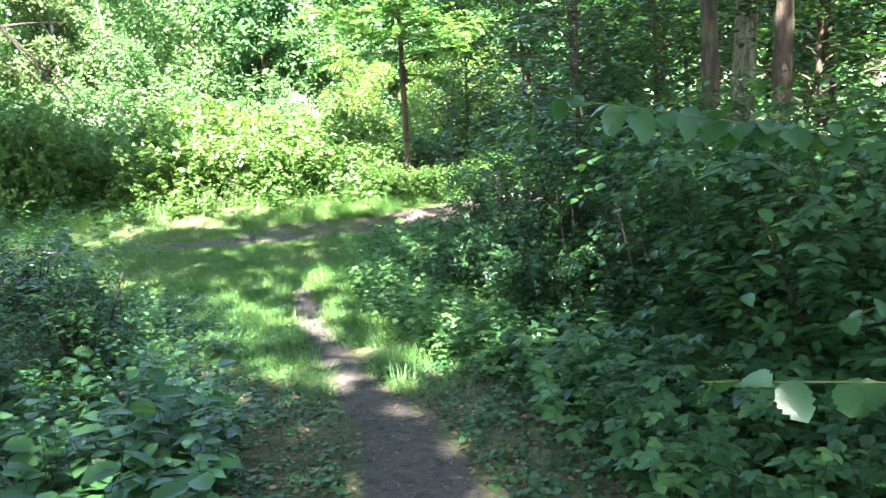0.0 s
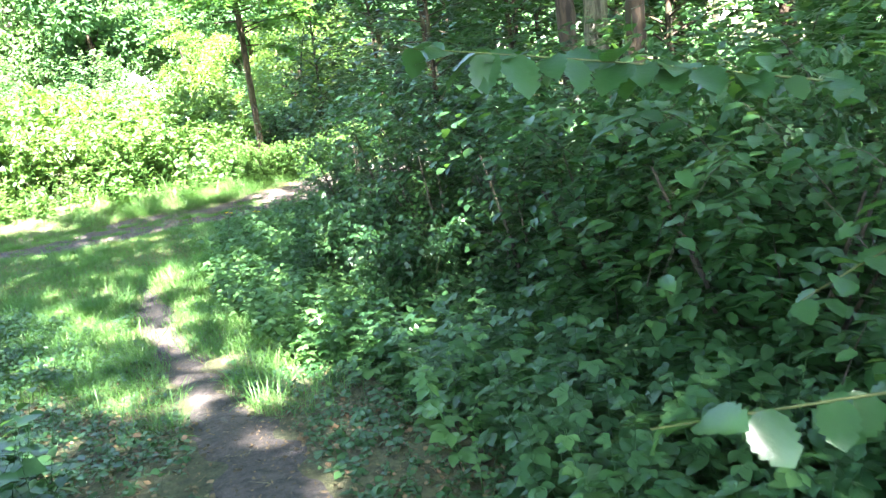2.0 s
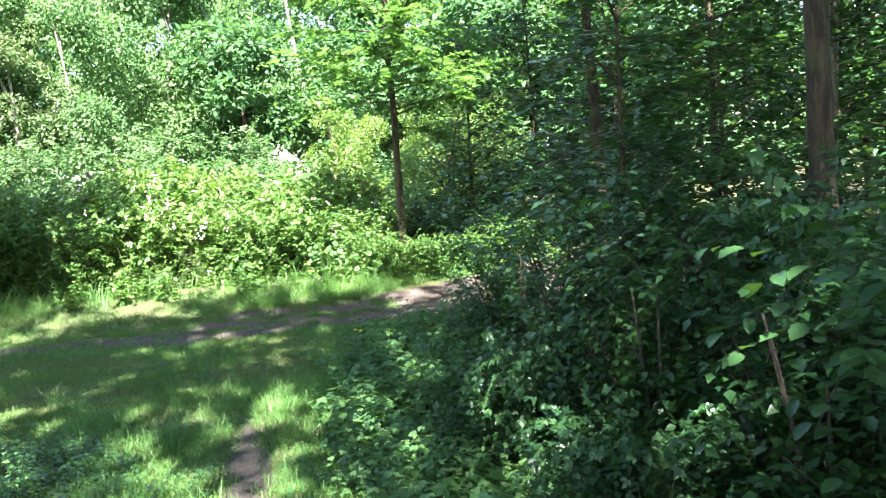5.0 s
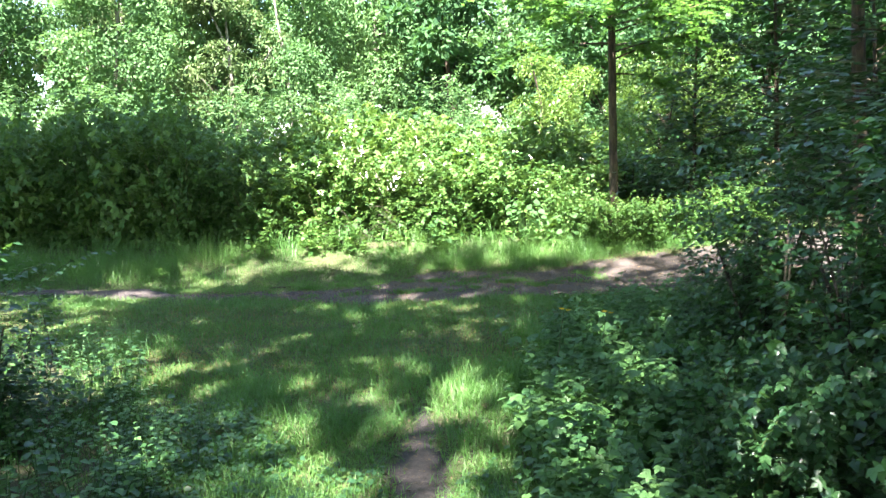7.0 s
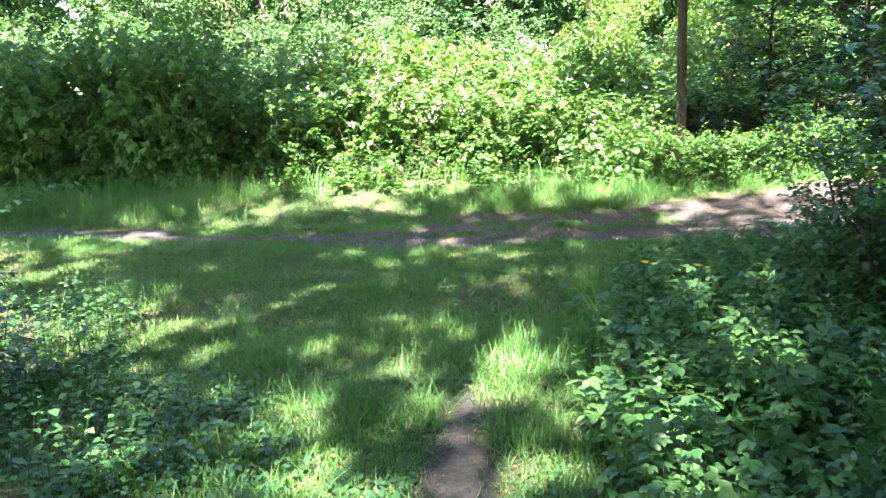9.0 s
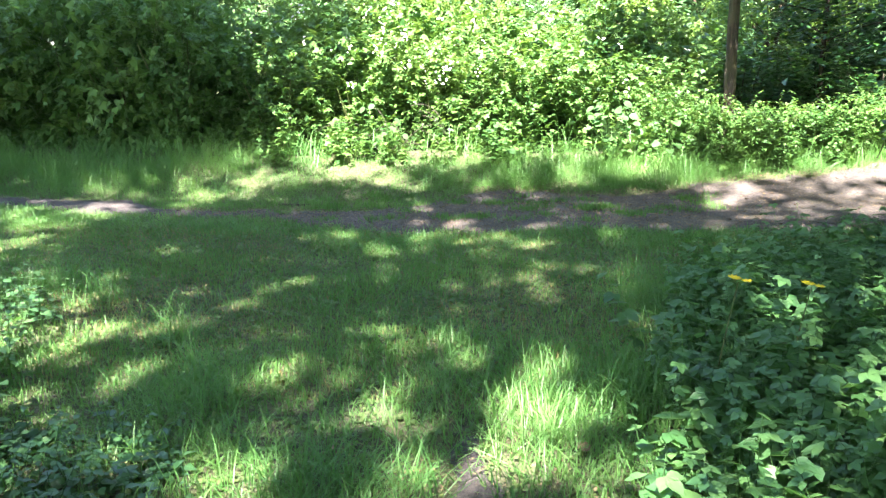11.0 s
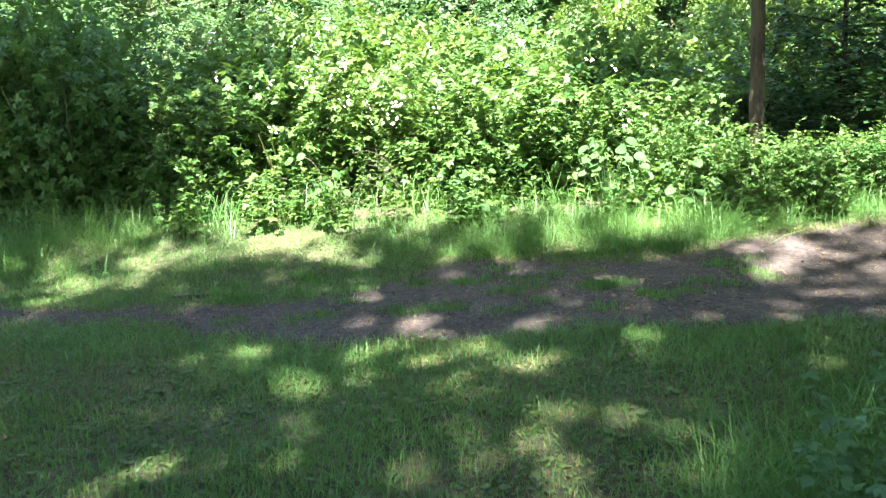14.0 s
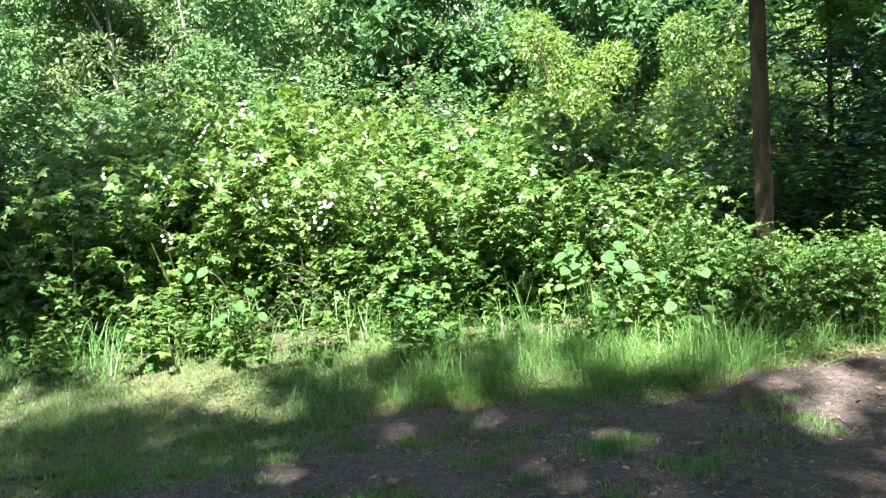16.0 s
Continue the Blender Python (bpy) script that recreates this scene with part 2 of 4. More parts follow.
def thin_stems(paths, radius):
    """Three-sided stems for many shoots at once."""
    n, m, _ = paths.shape
    ang = np.arange(3) * 2 * math.pi / 3
    ring = np.stack([np.cos(ang), np.sin(ang), np.zeros(3)], -1)
    taper = np.linspace(1, 0.35, m)[None, :, None, None] * radius
    v = paths[:, :, None, :] + ring[None, None] * taper
    i, j = np.meshgrid(np.arange(m - 1), np.arange(3), indexing="ij")
    k = (j + 1) % 3
    q = np.stack([i * 3 + j, i * 3 + k, (i + 1) * 3 + k, (i + 1) * 3 + j], -1).reshape(-1, 4)
    f = np.concatenate([q[:, [0, 1, 2]], q[:, [0, 2, 3]]])
    f = f[None] + (np.arange(n) * m * 3)[:, None, None]
    return v.reshape(-1, 3), f.reshape(-1, 3)


def leafy_shoots(paths, per, start, size, width, form, flat=0.6, hang=0.15):
    """Leaves set alternately along the outer part of each shoot."""
    n, m, _ = paths.shape
    s = np.linspace(start, 1, per)[None] + rng.normal(0, 0.02, (n, per))
    s = np.clip(s, 0, 1) * (m - 1)
    i = np.minimum(s.astype(int), m - 2)
    r = (s - i)[..., None]
    rows = np.arange(n)[:, None]
    at = paths[rows, i] * (1 - r) + paths[rows, i + 1] * r
    tan = unit(paths[rows, i + 1] - paths[rows, i])
    side = unit(np.cross(tan, np.array([0, 0, 1.0])) + 1e-4)
    sign = np.where(np.arange(per) % 2, 1.0, -1.0)[None, :, None]
    along = tan * 0.55 + side * sign + rng.normal(0, 0.35, at.shape)
    along[..., 2] = along[..., 2] * (0.35 if flat > 1 else 1.0) - hang
    up = np.array([0, 0, 1.0]) * flat + rng.normal(0, 0.42, at.shape)
    size = size * rng.uniform(0.55, 1.25, (n, per))
    k = n * per
    return leaves(at.reshape(k, 3), along.reshape(k, 3), up.reshape(k, 3), size.reshape(k), width, form)


# ---- lie of the land ----


def smooth(a, b, v):
    u = np.clip((v - a) / (b - a), 0, 1)
    return u * u * (3 - 2 * u)


def ground_z(x, y):
    """Height of the ground: the trail comes down to a level clearing, and a slope rises behind the brambles."""
    x, y = np.asarray(x, float), np.asarray(y, float)
    z = 0.42 * (1 - smooth(-3.2, 1.6, y))
    z = z + 0.075 * np.clip(y - 13.5, 0, 30) * smooth(13.5, 20, y)
    z = z + 0.30 * smooth(9.7, 11.8, y)
    z = z + 0.018 * np.sin(1.7 * x + 0.6 * y) * np.sin(1.3 * y - 0.4 * x) + 0.008 * np.sin(5.1 * x) * np.sin(4.3 * y + 1)
    return z


NEAR_X = [-40, -8, -5.1, -3.6, -2.8, -1.8, -0.9, 0.7, 1.2, 3.0, 6.0, 14, 40]
NEAR_Y = [11, 9.7, 9.05, 8.88, 8.52, 8.12, 8.34, 8.28, 8.4, 8.9, 9.8, 12.5, 20]
FAR_X = [-40, -8, -5.1, -3.8, -3.4, -2.6, -2.2, -1.9, -1.6, -1.3, -0.8, -0.2, 0.45, 1.2, 2.6, 6.0, 14, 40]
FAR_Y = [12, 10.0, 9.7, 9.2, 9.36, 9.14, 9.2, 9.55, 10.0, 10.3, 10.22, 10.1, 10.2, 10.45, 10.9, 12.0, 15, 23]
TRAIL_Y = [-9, -6, -3, -2, -1.3, -0.4, 0.9, 2.5, 3.2, 3.8, 4.3]
TRAIL_X = [-0.3, -0.25, -0.22, -0.22, -0.23, -0.34, -0.48, -0.67, -0.7, -0.76, -0.8]
TRAIL_W = [0.40, 0.40, 0.44, 0.42, 0.38, 0.29, 0.29, 0.26, 0.30, 0.2, 0.05]


def wobble(x, y):
    return 0.03 * np.sin(17 * x + 5 * np.sin(6 * y)) * np.sin(15 * y + 3 * np.sin(5 * x)) + 0.09 * np.sin(3.1 * x + 1.3 * y) * np.sin(2.3 * y - x) + 0.05 * np.sin(9.1 * x + 2) * np.sin(8.3 * y)


def path_depth(x, y):
    """How far inside the dirt path a point lies, in metres (negative outside)."""
    return np.minimum(y - np.interp(x, NEAR_X, NEAR_Y), np.interp(x, FAR_X, FAR_Y) - y)


def trail_depth(x, y):
    w = np.interp(y, TRAIL_Y, TRAIL_W) / 2
    d = w - np.abs(x - np.interp(y, TRAIL_Y, TRAIL_X))
    return np.where(y > 4.35, -1, d - 0.6 * wobble(x, y))


def sheet(xs, ys, height):
    gx, gy = np.meshgrid(xs, ys, indexing="ij")
    v = np.stack([gx, gy, height(gx, gy)], -1).reshape(-1, 3)
    n, m = gx.shape
    i, j = np.meshgrid(np.arange(n - 1), np.arange(m - 1), indexing="ij")
    a = (i * m + j).ravel()
    f = np.concatenate([np.stack([a, a + m, a + m + 1], -1), np.stack([a, a + m + 1, a + 1], -1)])
    return v, f


far = 13 * 1.35 ** np.arange(1, 14)
xs = np.concatenate([-far[::-1], np.linspace(-13, 13, 120), far])
ys = np.concatenate([-far[::-1] + 3, np.linspace(-10, 18, 130), far + 6])
v, f = sheet(xs, ys, ground_z)
ground = new("ground", mesh_of("ground", v, f, M_GROUND, True))
tagged(ground, "brown woodland soil under short grass, rising to a slope", "ground", kind="structure")


def dirt_height(depth):
    def height(x, y):
        d = depth(x, y) + wobble(x, y)
        lift = np.clip(d, -0.35, 0.3) * 0.12
        return ground_z(x, y) + np.clip(lift, -0.04, 0.014) + 0.006 * np.sin(13 * x) * np.sin(11 * y + x)
    return height


v, f = sheet(np.linspace(-14, 14, 560), np.linspace(7.0, 13.5, 170), dirt_height(path_depth))
keep = (path_depth(v[f, 0], v[f, 1]) > -0.4).any(axis=1)
dirt_path = new("path", mesh_of("path", v, f[keep], M_PATH, True))
tagged(dirt_path, "trodden brown earth path with twigs and thin grass", "path", kind="structure")
v, f = sheet(np.linspace(-1.6, 0.8, 60), np.linspace(-8.9, 4.6, 260), dirt_height(trail_depth))
keep = (trail_depth(v[f, 0], v[f, 1]) > -0.4).any(axis=1)
trail = new("path", mesh_of("trail", v, f[keep], M_PATH, True))
tagged(trail, "narrow footworn earth trail between grass and undergrowth", "path", kind="structure")

# ---- plants ----


def lumps(d, seed):
    """An uneven radius over directions d."""
    return (0.88 + 0.24 * np.sin(3.1 * d[:, 0] + seed) * np.sin(2.7 * d[:, 1] + 2 * seed) + 0.18 * np.sin(5.3 * d[:, 2] + 3.7 * d[:, 0] - seed)
            + 0.11 * np.sin(9 * d[:, 1] + 7 * d[:, 2] + seed))


def dome(n, low=-0.02):
    a, z = rng.uniform(0, 2 * math.pi, n), rng.uniform(low, 1, n)
    r = np.sqrt(np.maximum(1 - z * z, 0))
    return np.stack([r * np.cos(a), r * np.sin(a), z], -1)


def shrub_meshes(name, material, stem_material, rx, ry, h, count, per, size, width, form, reach=0.5, droop=0.3, wild=12, hollow=0.0, flat=0.6, hang=0.15, tiers=0.0):
    """A dome of arching leafy shoots, with some long ones that break the outline; hollow draws the foot in under the overhang."""
    seed = rng.uniform(0, 9)
    d = dome(count)
    k = lumps(d, seed) * np.where(rng.random(count) < 0.7, rng.uniform(0.9, 1.03, count), rng.uniform(0.55, 0.9, count))
    if hollow:
        gap = 0.5 + 0.5 * np.sin(7.5 * np.arctan2(d[:, 1], d[:, 0]) + seed) * np.sin(4.0 * np.arctan2(d[:, 1], d[:, 0]) + 2 * seed)
        k = k * (1 - hollow * (0.35 + 0.65 * gap) * smooth(0.55, 0.2, d[:, 2]) - 0.3 * hollow * smooth(0.35, 0.9, gap))
    if tiers:
        round_about = np.arctan2(d[:, 1], d[:, 0])
        k = k * (1 - tiers * smooth(0.3, 0.9, 0.5 + 0.5 * np.sin(13 * d[:, 2] + 3 * round_about + seed)))
    tip = d * np.array([rx, ry, h]) * k[:, None]
    tip[:, 2] = np.maximum(tip[:, 2], 0.06)
    way = unit(d * np.array([1, 1, 0.7]) + np.array([0, 0, 0.45]) + rng.normal(0, 0.35, d.shape))
    length = rng.uniform(0.6, 1.3, count) * reach
    pull = rng.uniform(0.2, 1.3, count) * droop
    base = tip - way * length[:, None]
    base[:, 2] = np.maximum(base[:, 2] + pull * length, 0.02)
    paths = shoots(base, way, length, pull, 5)
    if wild:
        a = rng.uniform(0, 2 * math.pi, wild)
        foot = np.stack([np.cos(a) * rx * 0.5, np.sin(a) * ry * 0.5, np.full(wild, h * 0.7)], -1)
        out = unit(np.stack([np.cos(a) * 0.7, np.sin(a) * 0.7, np.full(wild, 0.9)], -1) + rng.normal(0, 0.2, (wild, 3)))
        paths = np.concatenate([paths, shoots(foot, out, rng.uniform(0.4, 0.75, wild) * h * 0.9, rng.uniform(0.3, 0.7, wild), 5)])
    green = mesh_of(name + "_leaves", *leafy_shoots(paths, per, 0.2, size, width, form, flat, hang), material)
    main = []
    for i in range(7):
        a = rng.uniform(0, 2 * math.pi)
        top = np.array([math.cos(a) * rx * 0.5, math.sin(a) * ry * 0.5, h * rng.uniform(0.4, 0.66)])
        main.append(tube([(0.15 * math.cos(a) * rx, 0.15 * math.sin(a) * ry, -0.1), top * np.array([0.6, 0.6, 0.5]), top], [0.016, 0.012, 0.006], 5))
    wood = mesh_of(name + "_stems", *joined(main + [thin_stems(paths[::3], 0.004)]), stem_material)
    return green, wood


def shrub(name, label, category, group, meshes, m, blossom=None):
    thing = tagged(new(name), label, category, group)
    part("branchwork", meshes[1], thing, kind="stuff")
    part("leaves", meshes[0], thing, kind="stuff")
    if blossom:
        part("blossom", blossom, thing, "white bramble flowers", kind="stuff")
    thing.matrix_basis = m
    return thing


def placed(x, y, turn=0, sx=1.0, sz=1.0, lift=0.0, sy=None):
    return pose(x, y, float(ground_z(x, y)) + lift, 0, 0, turn) @ Matrix.Diagonal((sx, sx if sy is None else sy, sz, 1))


def crown_mesh(name, material, lobes, count, size, width=0.6, form=LEAF_2, flat=0.7):
    """Leaves in sprays over the shells of many lobes (x, y, z, radius)."""
    lobes = np.asarray(lobes, float)
    weight = lobes[:, 3] ** 2
    pick = rng.choice(len(lobes), count, p=weight / weight.sum())
    d = unit(rng.normal(0, 1, (count, 3)) + np.array([0, 0, 0.25]))
    r = lobes[pick, 3] * np.where(rng.random(count) < 0.75, rng.uniform(0.82, 1.05, count), rng.uniform(0.4, 0.85, count))
    # sprays: leaves gathered round common points
    d = unit(d + 0.22 * np.sin(d[:, [1, 2, 0]] * 13 + lobes[pick, :1] * 5))
    at = lobes[pick, :3] + d * r[:, None] * np.array([1, 1, 0.85])
    along = d * 0.7 + rng.normal(0, 0.6, d.shape) + np.array([0, 0, -0.35])
    up = np.array([0, 0, 1.0]) * flat + d * 0.8 + rng.normal(0, 0.4, d.shape)
    return mesh_of(name, *leaves(at, along, up, size * rng.uniform(0.6, 1.3, count), width, form), material)


def bent(base, way, length, bend, steps=6):
    s = np.linspace(0, 1, steps)[:, None]
    return np.asarray(base, float) + np.asarray(unit(np.asarray(way, float))) * length * s + np.asarray(bend, float) * s ** 2


def knotted(points, radii, sides=14, rings=46):
    """A trunk with an uneven, slightly ribbed surface."""
    points = np.asarray(points, float)
    u, w = np.linspace(0, 1, len(points)), np.linspace(0, 1, rings)
    line = np.stack([np.interp(w, u, points[:, k]) for k in range(3)], -1)
    v, f = tube(line, np.interp(w, u, radii), sides)
    v = v.reshape(rings, sides, 3)
    rib = 1 + 0.02 * np.sin(np.arange(sides) * 2.6)[None, :, None] + rng.normal(0, 0.065, (rings, sides, 1))
    return (line[:, None] + (v - line[:, None]) * rib).reshape(-1, 3), f


def tree_thing(name, label, category, group, bark, trunk_points, trunk_radii, limb_list, crown_data):
    thing = tagged(new(name), label, category, group)
    part("trunk", mesh_of("trunk", *knotted(trunk_points, trunk_radii), bark, True), thing)
    for pts, r0 in limb_list:
        part("limb", mesh_of("limb", *tube(pts, np.linspace(r0, r0 * 0.25, len(pts)), 6), bark, True), thing)
    part("crown", crown_data, thing, kind="stuff")
    return thing


def bushy_tree(name, label, material, bark, height, spread, count, size, low=0.1, group="trees on the far slope", width=0.6, lobes_n=26):
    """A round-crowned tree, leafy almost to the ground."""
    lobes = []
    for i in range(lobes_n):
        u = rng.uniform(low, 1)
        a = rng.uniform(0, 2 * math.pi)
        wide = spread * (0.35 + 1.3 * u * (1.15 - u)) * rng.uniform(0.35, 1.0)
        lobes.append((wide * math.cos(a), wide * math.sin(a), height * (0.06 + 0.84 * u), spread * rng.uniform(0.22, 0.42)))
    lean = rng.uniform(-0.5, 0.5, 2)
    pts = bent((0, 0, -0.2), (lean[0] * 0.1, lean[1] * 0.1, 1), height * 0.85, (lean[0], lean[1], 0), 7)
    limb_list = []
    for lobe in lobes[::4]:
        foot = pts[min(5, int(7 * max(0.1, lobe[2] / height - 0.15)))]
        limb_list.append((np.array([foot, (foot + np.array(lobe[:3])) / 2 + np.array([0, 0, 0.1]), lobe[:3]]), 0.05))
    return tree_thing(name, label, "tree", group, bark, pts, np.linspace(height * 0.014, 0.02, 7), limb_list,
                      crown_mesh("crown", material, lobes, count, size, width))


def plant_copies(first, places):
    first.matrix_basis = placed(*places[0])
    for q in places[1:]:
        copy_thing(first, placed(*q))


# far slope: sunlit trees, x, y, turn, width, height
ash = bushy_tree("ash_tree", "sunlit pale green ash tree on the far slope", M_ASH, M_GREY_BARK, 9.0, 2.6, 16000, 0.155, 0.05)
plant_copies(ash, [(-4.7, 27.5, 0, 1.0, 1.0), (-9.5, 25, 80, 1.0, 0.95), (-14, 29, 140, 1.2, 1.1), (0.5, 29, 200, 1.1, 1.1), (-1.8, 33, 30, 1.3, 1.3),
                    (-18, 24, 250, 1.0, 0.9), (-7.5, 33, 300, 1.3, 1.35), (6, 30, 60, 1.2, 1.15), (11, 27, 10, 1.1, 1.1), (-12.5, 35, 120, 1.4, 1.4), (-11.2, 21.5, 40, 0.8, 0.75), (-14.5, 20.5, 77, 0.9, 0.9), (-18, 27, 130, 1.1, 1.0), (-6.6, 24.5, 210, 0.8, 0.85), (-15.5, 21, 280, 0.9, 0.85), (-2.9, 28, 310, 0.9, 1.0)])
willow = bushy_tree("willow_tree", "drab olive-green willow standing among ash trees", M_DRAB, M_GREY_BARK, 7.5, 2.0, 12000, 0.165, 0.05, width=0.35)
plant_copies(willow, [(-8.2, 23.5, 0, 1.0, 0.95), (-13.2, 24.5, 100, 0.9, 0.9), (8.5, 24, 220, 1.0, 1.0)])
oak = bushy_tree("oak_tree", "dense dark green tree behind the brambles", M_OAK, M_BARK, 8.5, 2.6, 8500, 0.25, 0.02)
# includes unseen trees beside and behind the walker, added to close off sky light
plant_copies(oak, [(-1.6, 24, 0, 0.9, 0.8), (1.8, 25, 120, 1.0, 0.9), (14, 22, 30, 1.2, 1.2), (9.5, 18.5, 90, 1.0, 0.9), 
                   (4.5, 36, 250, 1.6, 1.6), (-17, 37, 10, 1.6, 1.6), (14, 14, 40, 1.1, 1.1), (13, 8, 140, 1.1, 1.1), (15, 2, 200, 1.3, 1.2), (13.5, -4, 20, 1.2, 1.2), (10, 22.5, 60, 1.2, 1.2), (18, 12, 70, 1.5, 1.5), (-1.5, -19, 0, 1.4, 1.3), (8, -18, 150, 1.5, 1.3), (-16, -8, 90, 1.5, 1.3), (-17, 2, 10, 1.4, 1.3), (-16, 11, 10, 1.2, 1.1), (-4, 39, 170, 1.7, 1.6), (11, 38, 99, 1.7, 1.6), (2.8, 22, 60, 0.8, 0.75), (7.4, 23.5, 77, 1.0, 1.0), (5.8, 26.5, 200, 1.1, 1.1), (-28, 40, 120, 2.0, 1.8)])
lime = bushy_tree("young_maple", "yellow-green young maple in full sun", M_LIME, M_BARK, 4.4, 1.7, 16000, 0.09, 0.0, lobes_n=30)
plant_copies(lime, [(1.0, 18.6, 0, 0.8, 0.85), (3.4, 18.0, 100, 1.0, 1.0), (5.0, 20.2, 200, 0.9, 0.95)])

# the wood closes behind the slope
hill = bushy_tree("hill_tree", "tall pale green tree high on the wooded hill", M_ASH, M_GREY_BARK, 13.0, 4.2, 3200, 0.52, 0.0, "trees on the hill", 0.7, 30)
plant_copies(hill, [(-30, 40, 0, 1.1, 1.0), (-23, 46, 50, 1.1, 1.0), (-15, 41, 100, 1.0, 1.0), (-10, 47, 150, 1.1, 1.1), (-5.5, 43, 200, 1.0, 1.0), (1.5, 42, 250, 1.0, 1.0), (5, 48, 300, 1.1, 1.1),
                    (9.5, 42, 20, 1.0, 1.0), (14, 47, 70, 1.1, 1.1), (20, 40, 120, 1.1, 1.0), (27, 34, 170, 1.1, 1.0), (22, 18, 220, 1.0, 1.0), (-24, 30, 270, 1.0, 0.9), (-21, 22, 320, 0.9, 0.8),
                    (19, 27, 10, 1.0, 0.9), (20, 9, 60, 1.0, 1.0)])

# middle bushes between brambles and slope
mid = shrub_meshes("thicket", M_ASH, M_TWIG, 1.5, 1.4, 2.4, 450, 16, 0.085, 0.6, LEAF_2, 0.8)
for x, y, turn, s, h in [(-3.2, 17.5, 0, 1.2, 1.1), (-6.2, 18.5, 60, 1.3, 1.2), (-9.5, 18, 130, 1.4, 1.2), (-12.5, 17.5, 200, 1.4, 1.3), (-0.6, 17.3, 260, 1.0, 1.0),
                         (-1.5, 20, 20, 1.2, 1.2), (-4.6, 21, 90, 1.3, 1.3), (-7.5, 21.5, 33, 1.2, 1.2), (-16, 19, 300, 1.6, 1.5), (-11, 21, 10, 1.5, 1.4), (2.3, 16.9, 10, 0.9, 0.9), (4.8, 16.4, 80, 1.0, 0.95)]:
    shrub("bush", "pale green leafy bush below the slope", "bush", "bushes below the slope", mid, placed(x, y, turn, s, h))

# brambles along the far side of the path
brambles = [shrub_meshes("bramble", M_BRAMBLE, M_STEM, 1.08, 1.05, 1.6, 600, 11, size, 1.0, form, 0.62, 0.42, 34, 0.7, 0.8, 0.25)
            for size, form in [(0.066, TRI), (0.078, TRI), (0.074, PINNATE)]]
young = shrub_meshes("young_bramble", M_LIME, M_STEM, 1.0, 0.9, 1.6, 440, 12, 0.076, 1.0, PINNATE, 0.7, 0.35, 44, 0.4, 0.8)


def blossom_mesh(rx, ry, h, count):
    d = np.repeat(dome(count // 5 + 1, 0.5), 5, axis=0)[:count]
    d[:, 1] = -np.abs(d[:, 1])
    d = unit(d + rng.normal(0, 0.03, d.shape))
    at = np.repeat(d * np.array([rx, ry, h]) * 1.1, 5, axis=0)
    a = np.tile(np.arange(5) * 2 * math.pi / 5, count)
    out = np.repeat(unit(d + np.array([0, -0.5, 0.4])), 5, axis=0)
    e1 = unit(np.cross(out, np.array([0.1, 0.2, 1.0])))
    e2 = np.cross(out, e1)
    along = e1 * np.cos(a)[:, None] + e2 * np.sin(a)[:, None] + out * 0.15
    return mesh_of("blossom", *leaves(at, along, out, np.full(len(at), 0.017), 0.95, LEAF_2), M_BLOSSOM)


blossoms = [blossom_mesh(1.05, 1.0, 1.58, 70), blossom_mesh(1.05, 1.0, 1.58, 20)]
BANK = [(-4.1, 11.95, 0, 1.0, 0.95, 0), (-3.1, 12.15, 70, 1.0, 1.0, 1), (-2.1, 12.3, 0, 0.95, 1.0, 1), (-1.15, 12.0, 10, 1.0, 0.88, 2), (-0.15, 12.25, -10, 0.95, 0.85, 2),
        (0.8, 12.1, 20, 0.8, 0.75, 2), (-4.8, 12.9, 200, 1.1, 1.1, 0), (-3.6, 13.1, 0, 1.1, 1.3, 1), (-2.5, 13.3, 15, 1.1, 1.35, 1), (-1.3, 13.5, 30, 1.1, 1.15, 2),
        (-0.2, 13.6, 90, 1.1, 1.1, 0), (0.9, 13.7, 200, 1.1, 1.0, 0), (-3.0, 14.6, 120, 1.2, 1.5, 0), (-1.4, 14.8, 220, 1.2, 1.35, 0), (0.3, 15.0, 20, 1.2, 1.3, 0),
        (-4.6, 14.6, 300, 1.2, 1.3, 0)]
far_brambles = shrub_meshes("bramble", M_BRAMBLE, M_STEM, 1.0, 0.95, 1.55, 340, 9, 0.092, 1.0, TRI, 0.6, 0.38, 24, 0.4, 0.8)
for i, (x, y, turn, s, h, fl) in enumerate(BANK):
    shrub("bramble_bush", "sunlit bramble bush with white blossom beside the path" if fl else "sunlit bright green bramble bush", "bush", "brambles beyond the path",
          brambles[i % 3] if y < 12.6 else far_brambles, placed(x, y, turn, s, h), blossoms[fl - 1] if fl else None)
for x, y, turn, s, h in [(-2.9, 13.9, 0, 1.0, 1.5), (-1.9, 14.2, 80, 0.9, 1.35), (-3.9, 13.9, 160, 0.9, 1.4), (0.2, 14.4, 90, 0.9, 1.15), (1.2, 15, 30, 1.0, 1.2)]:
    shrub("bramble_bush", "yellow-green bramble bush with arching new shoots", "bush", "brambles beyond the path", young, placed(x, y, turn, s, h))
for x, y, turn, s, h in [(1.3, 10.95, 0, 0.5, 0.5), (1.9, 11.05, 80, 0.5, 0.48), (2.6, 11.35, 160, 0.55, 0.45), (3.4, 11.7, 200, 0.6, 0.5), (0.9, 11.35, 20, 0.5, 0.55)]:
    shrub("bramble_bush", "low bramble bush at the foot of the maple", "bush", "brambles beyond the path", brambles[0], placed(x, y, turn, s, h))
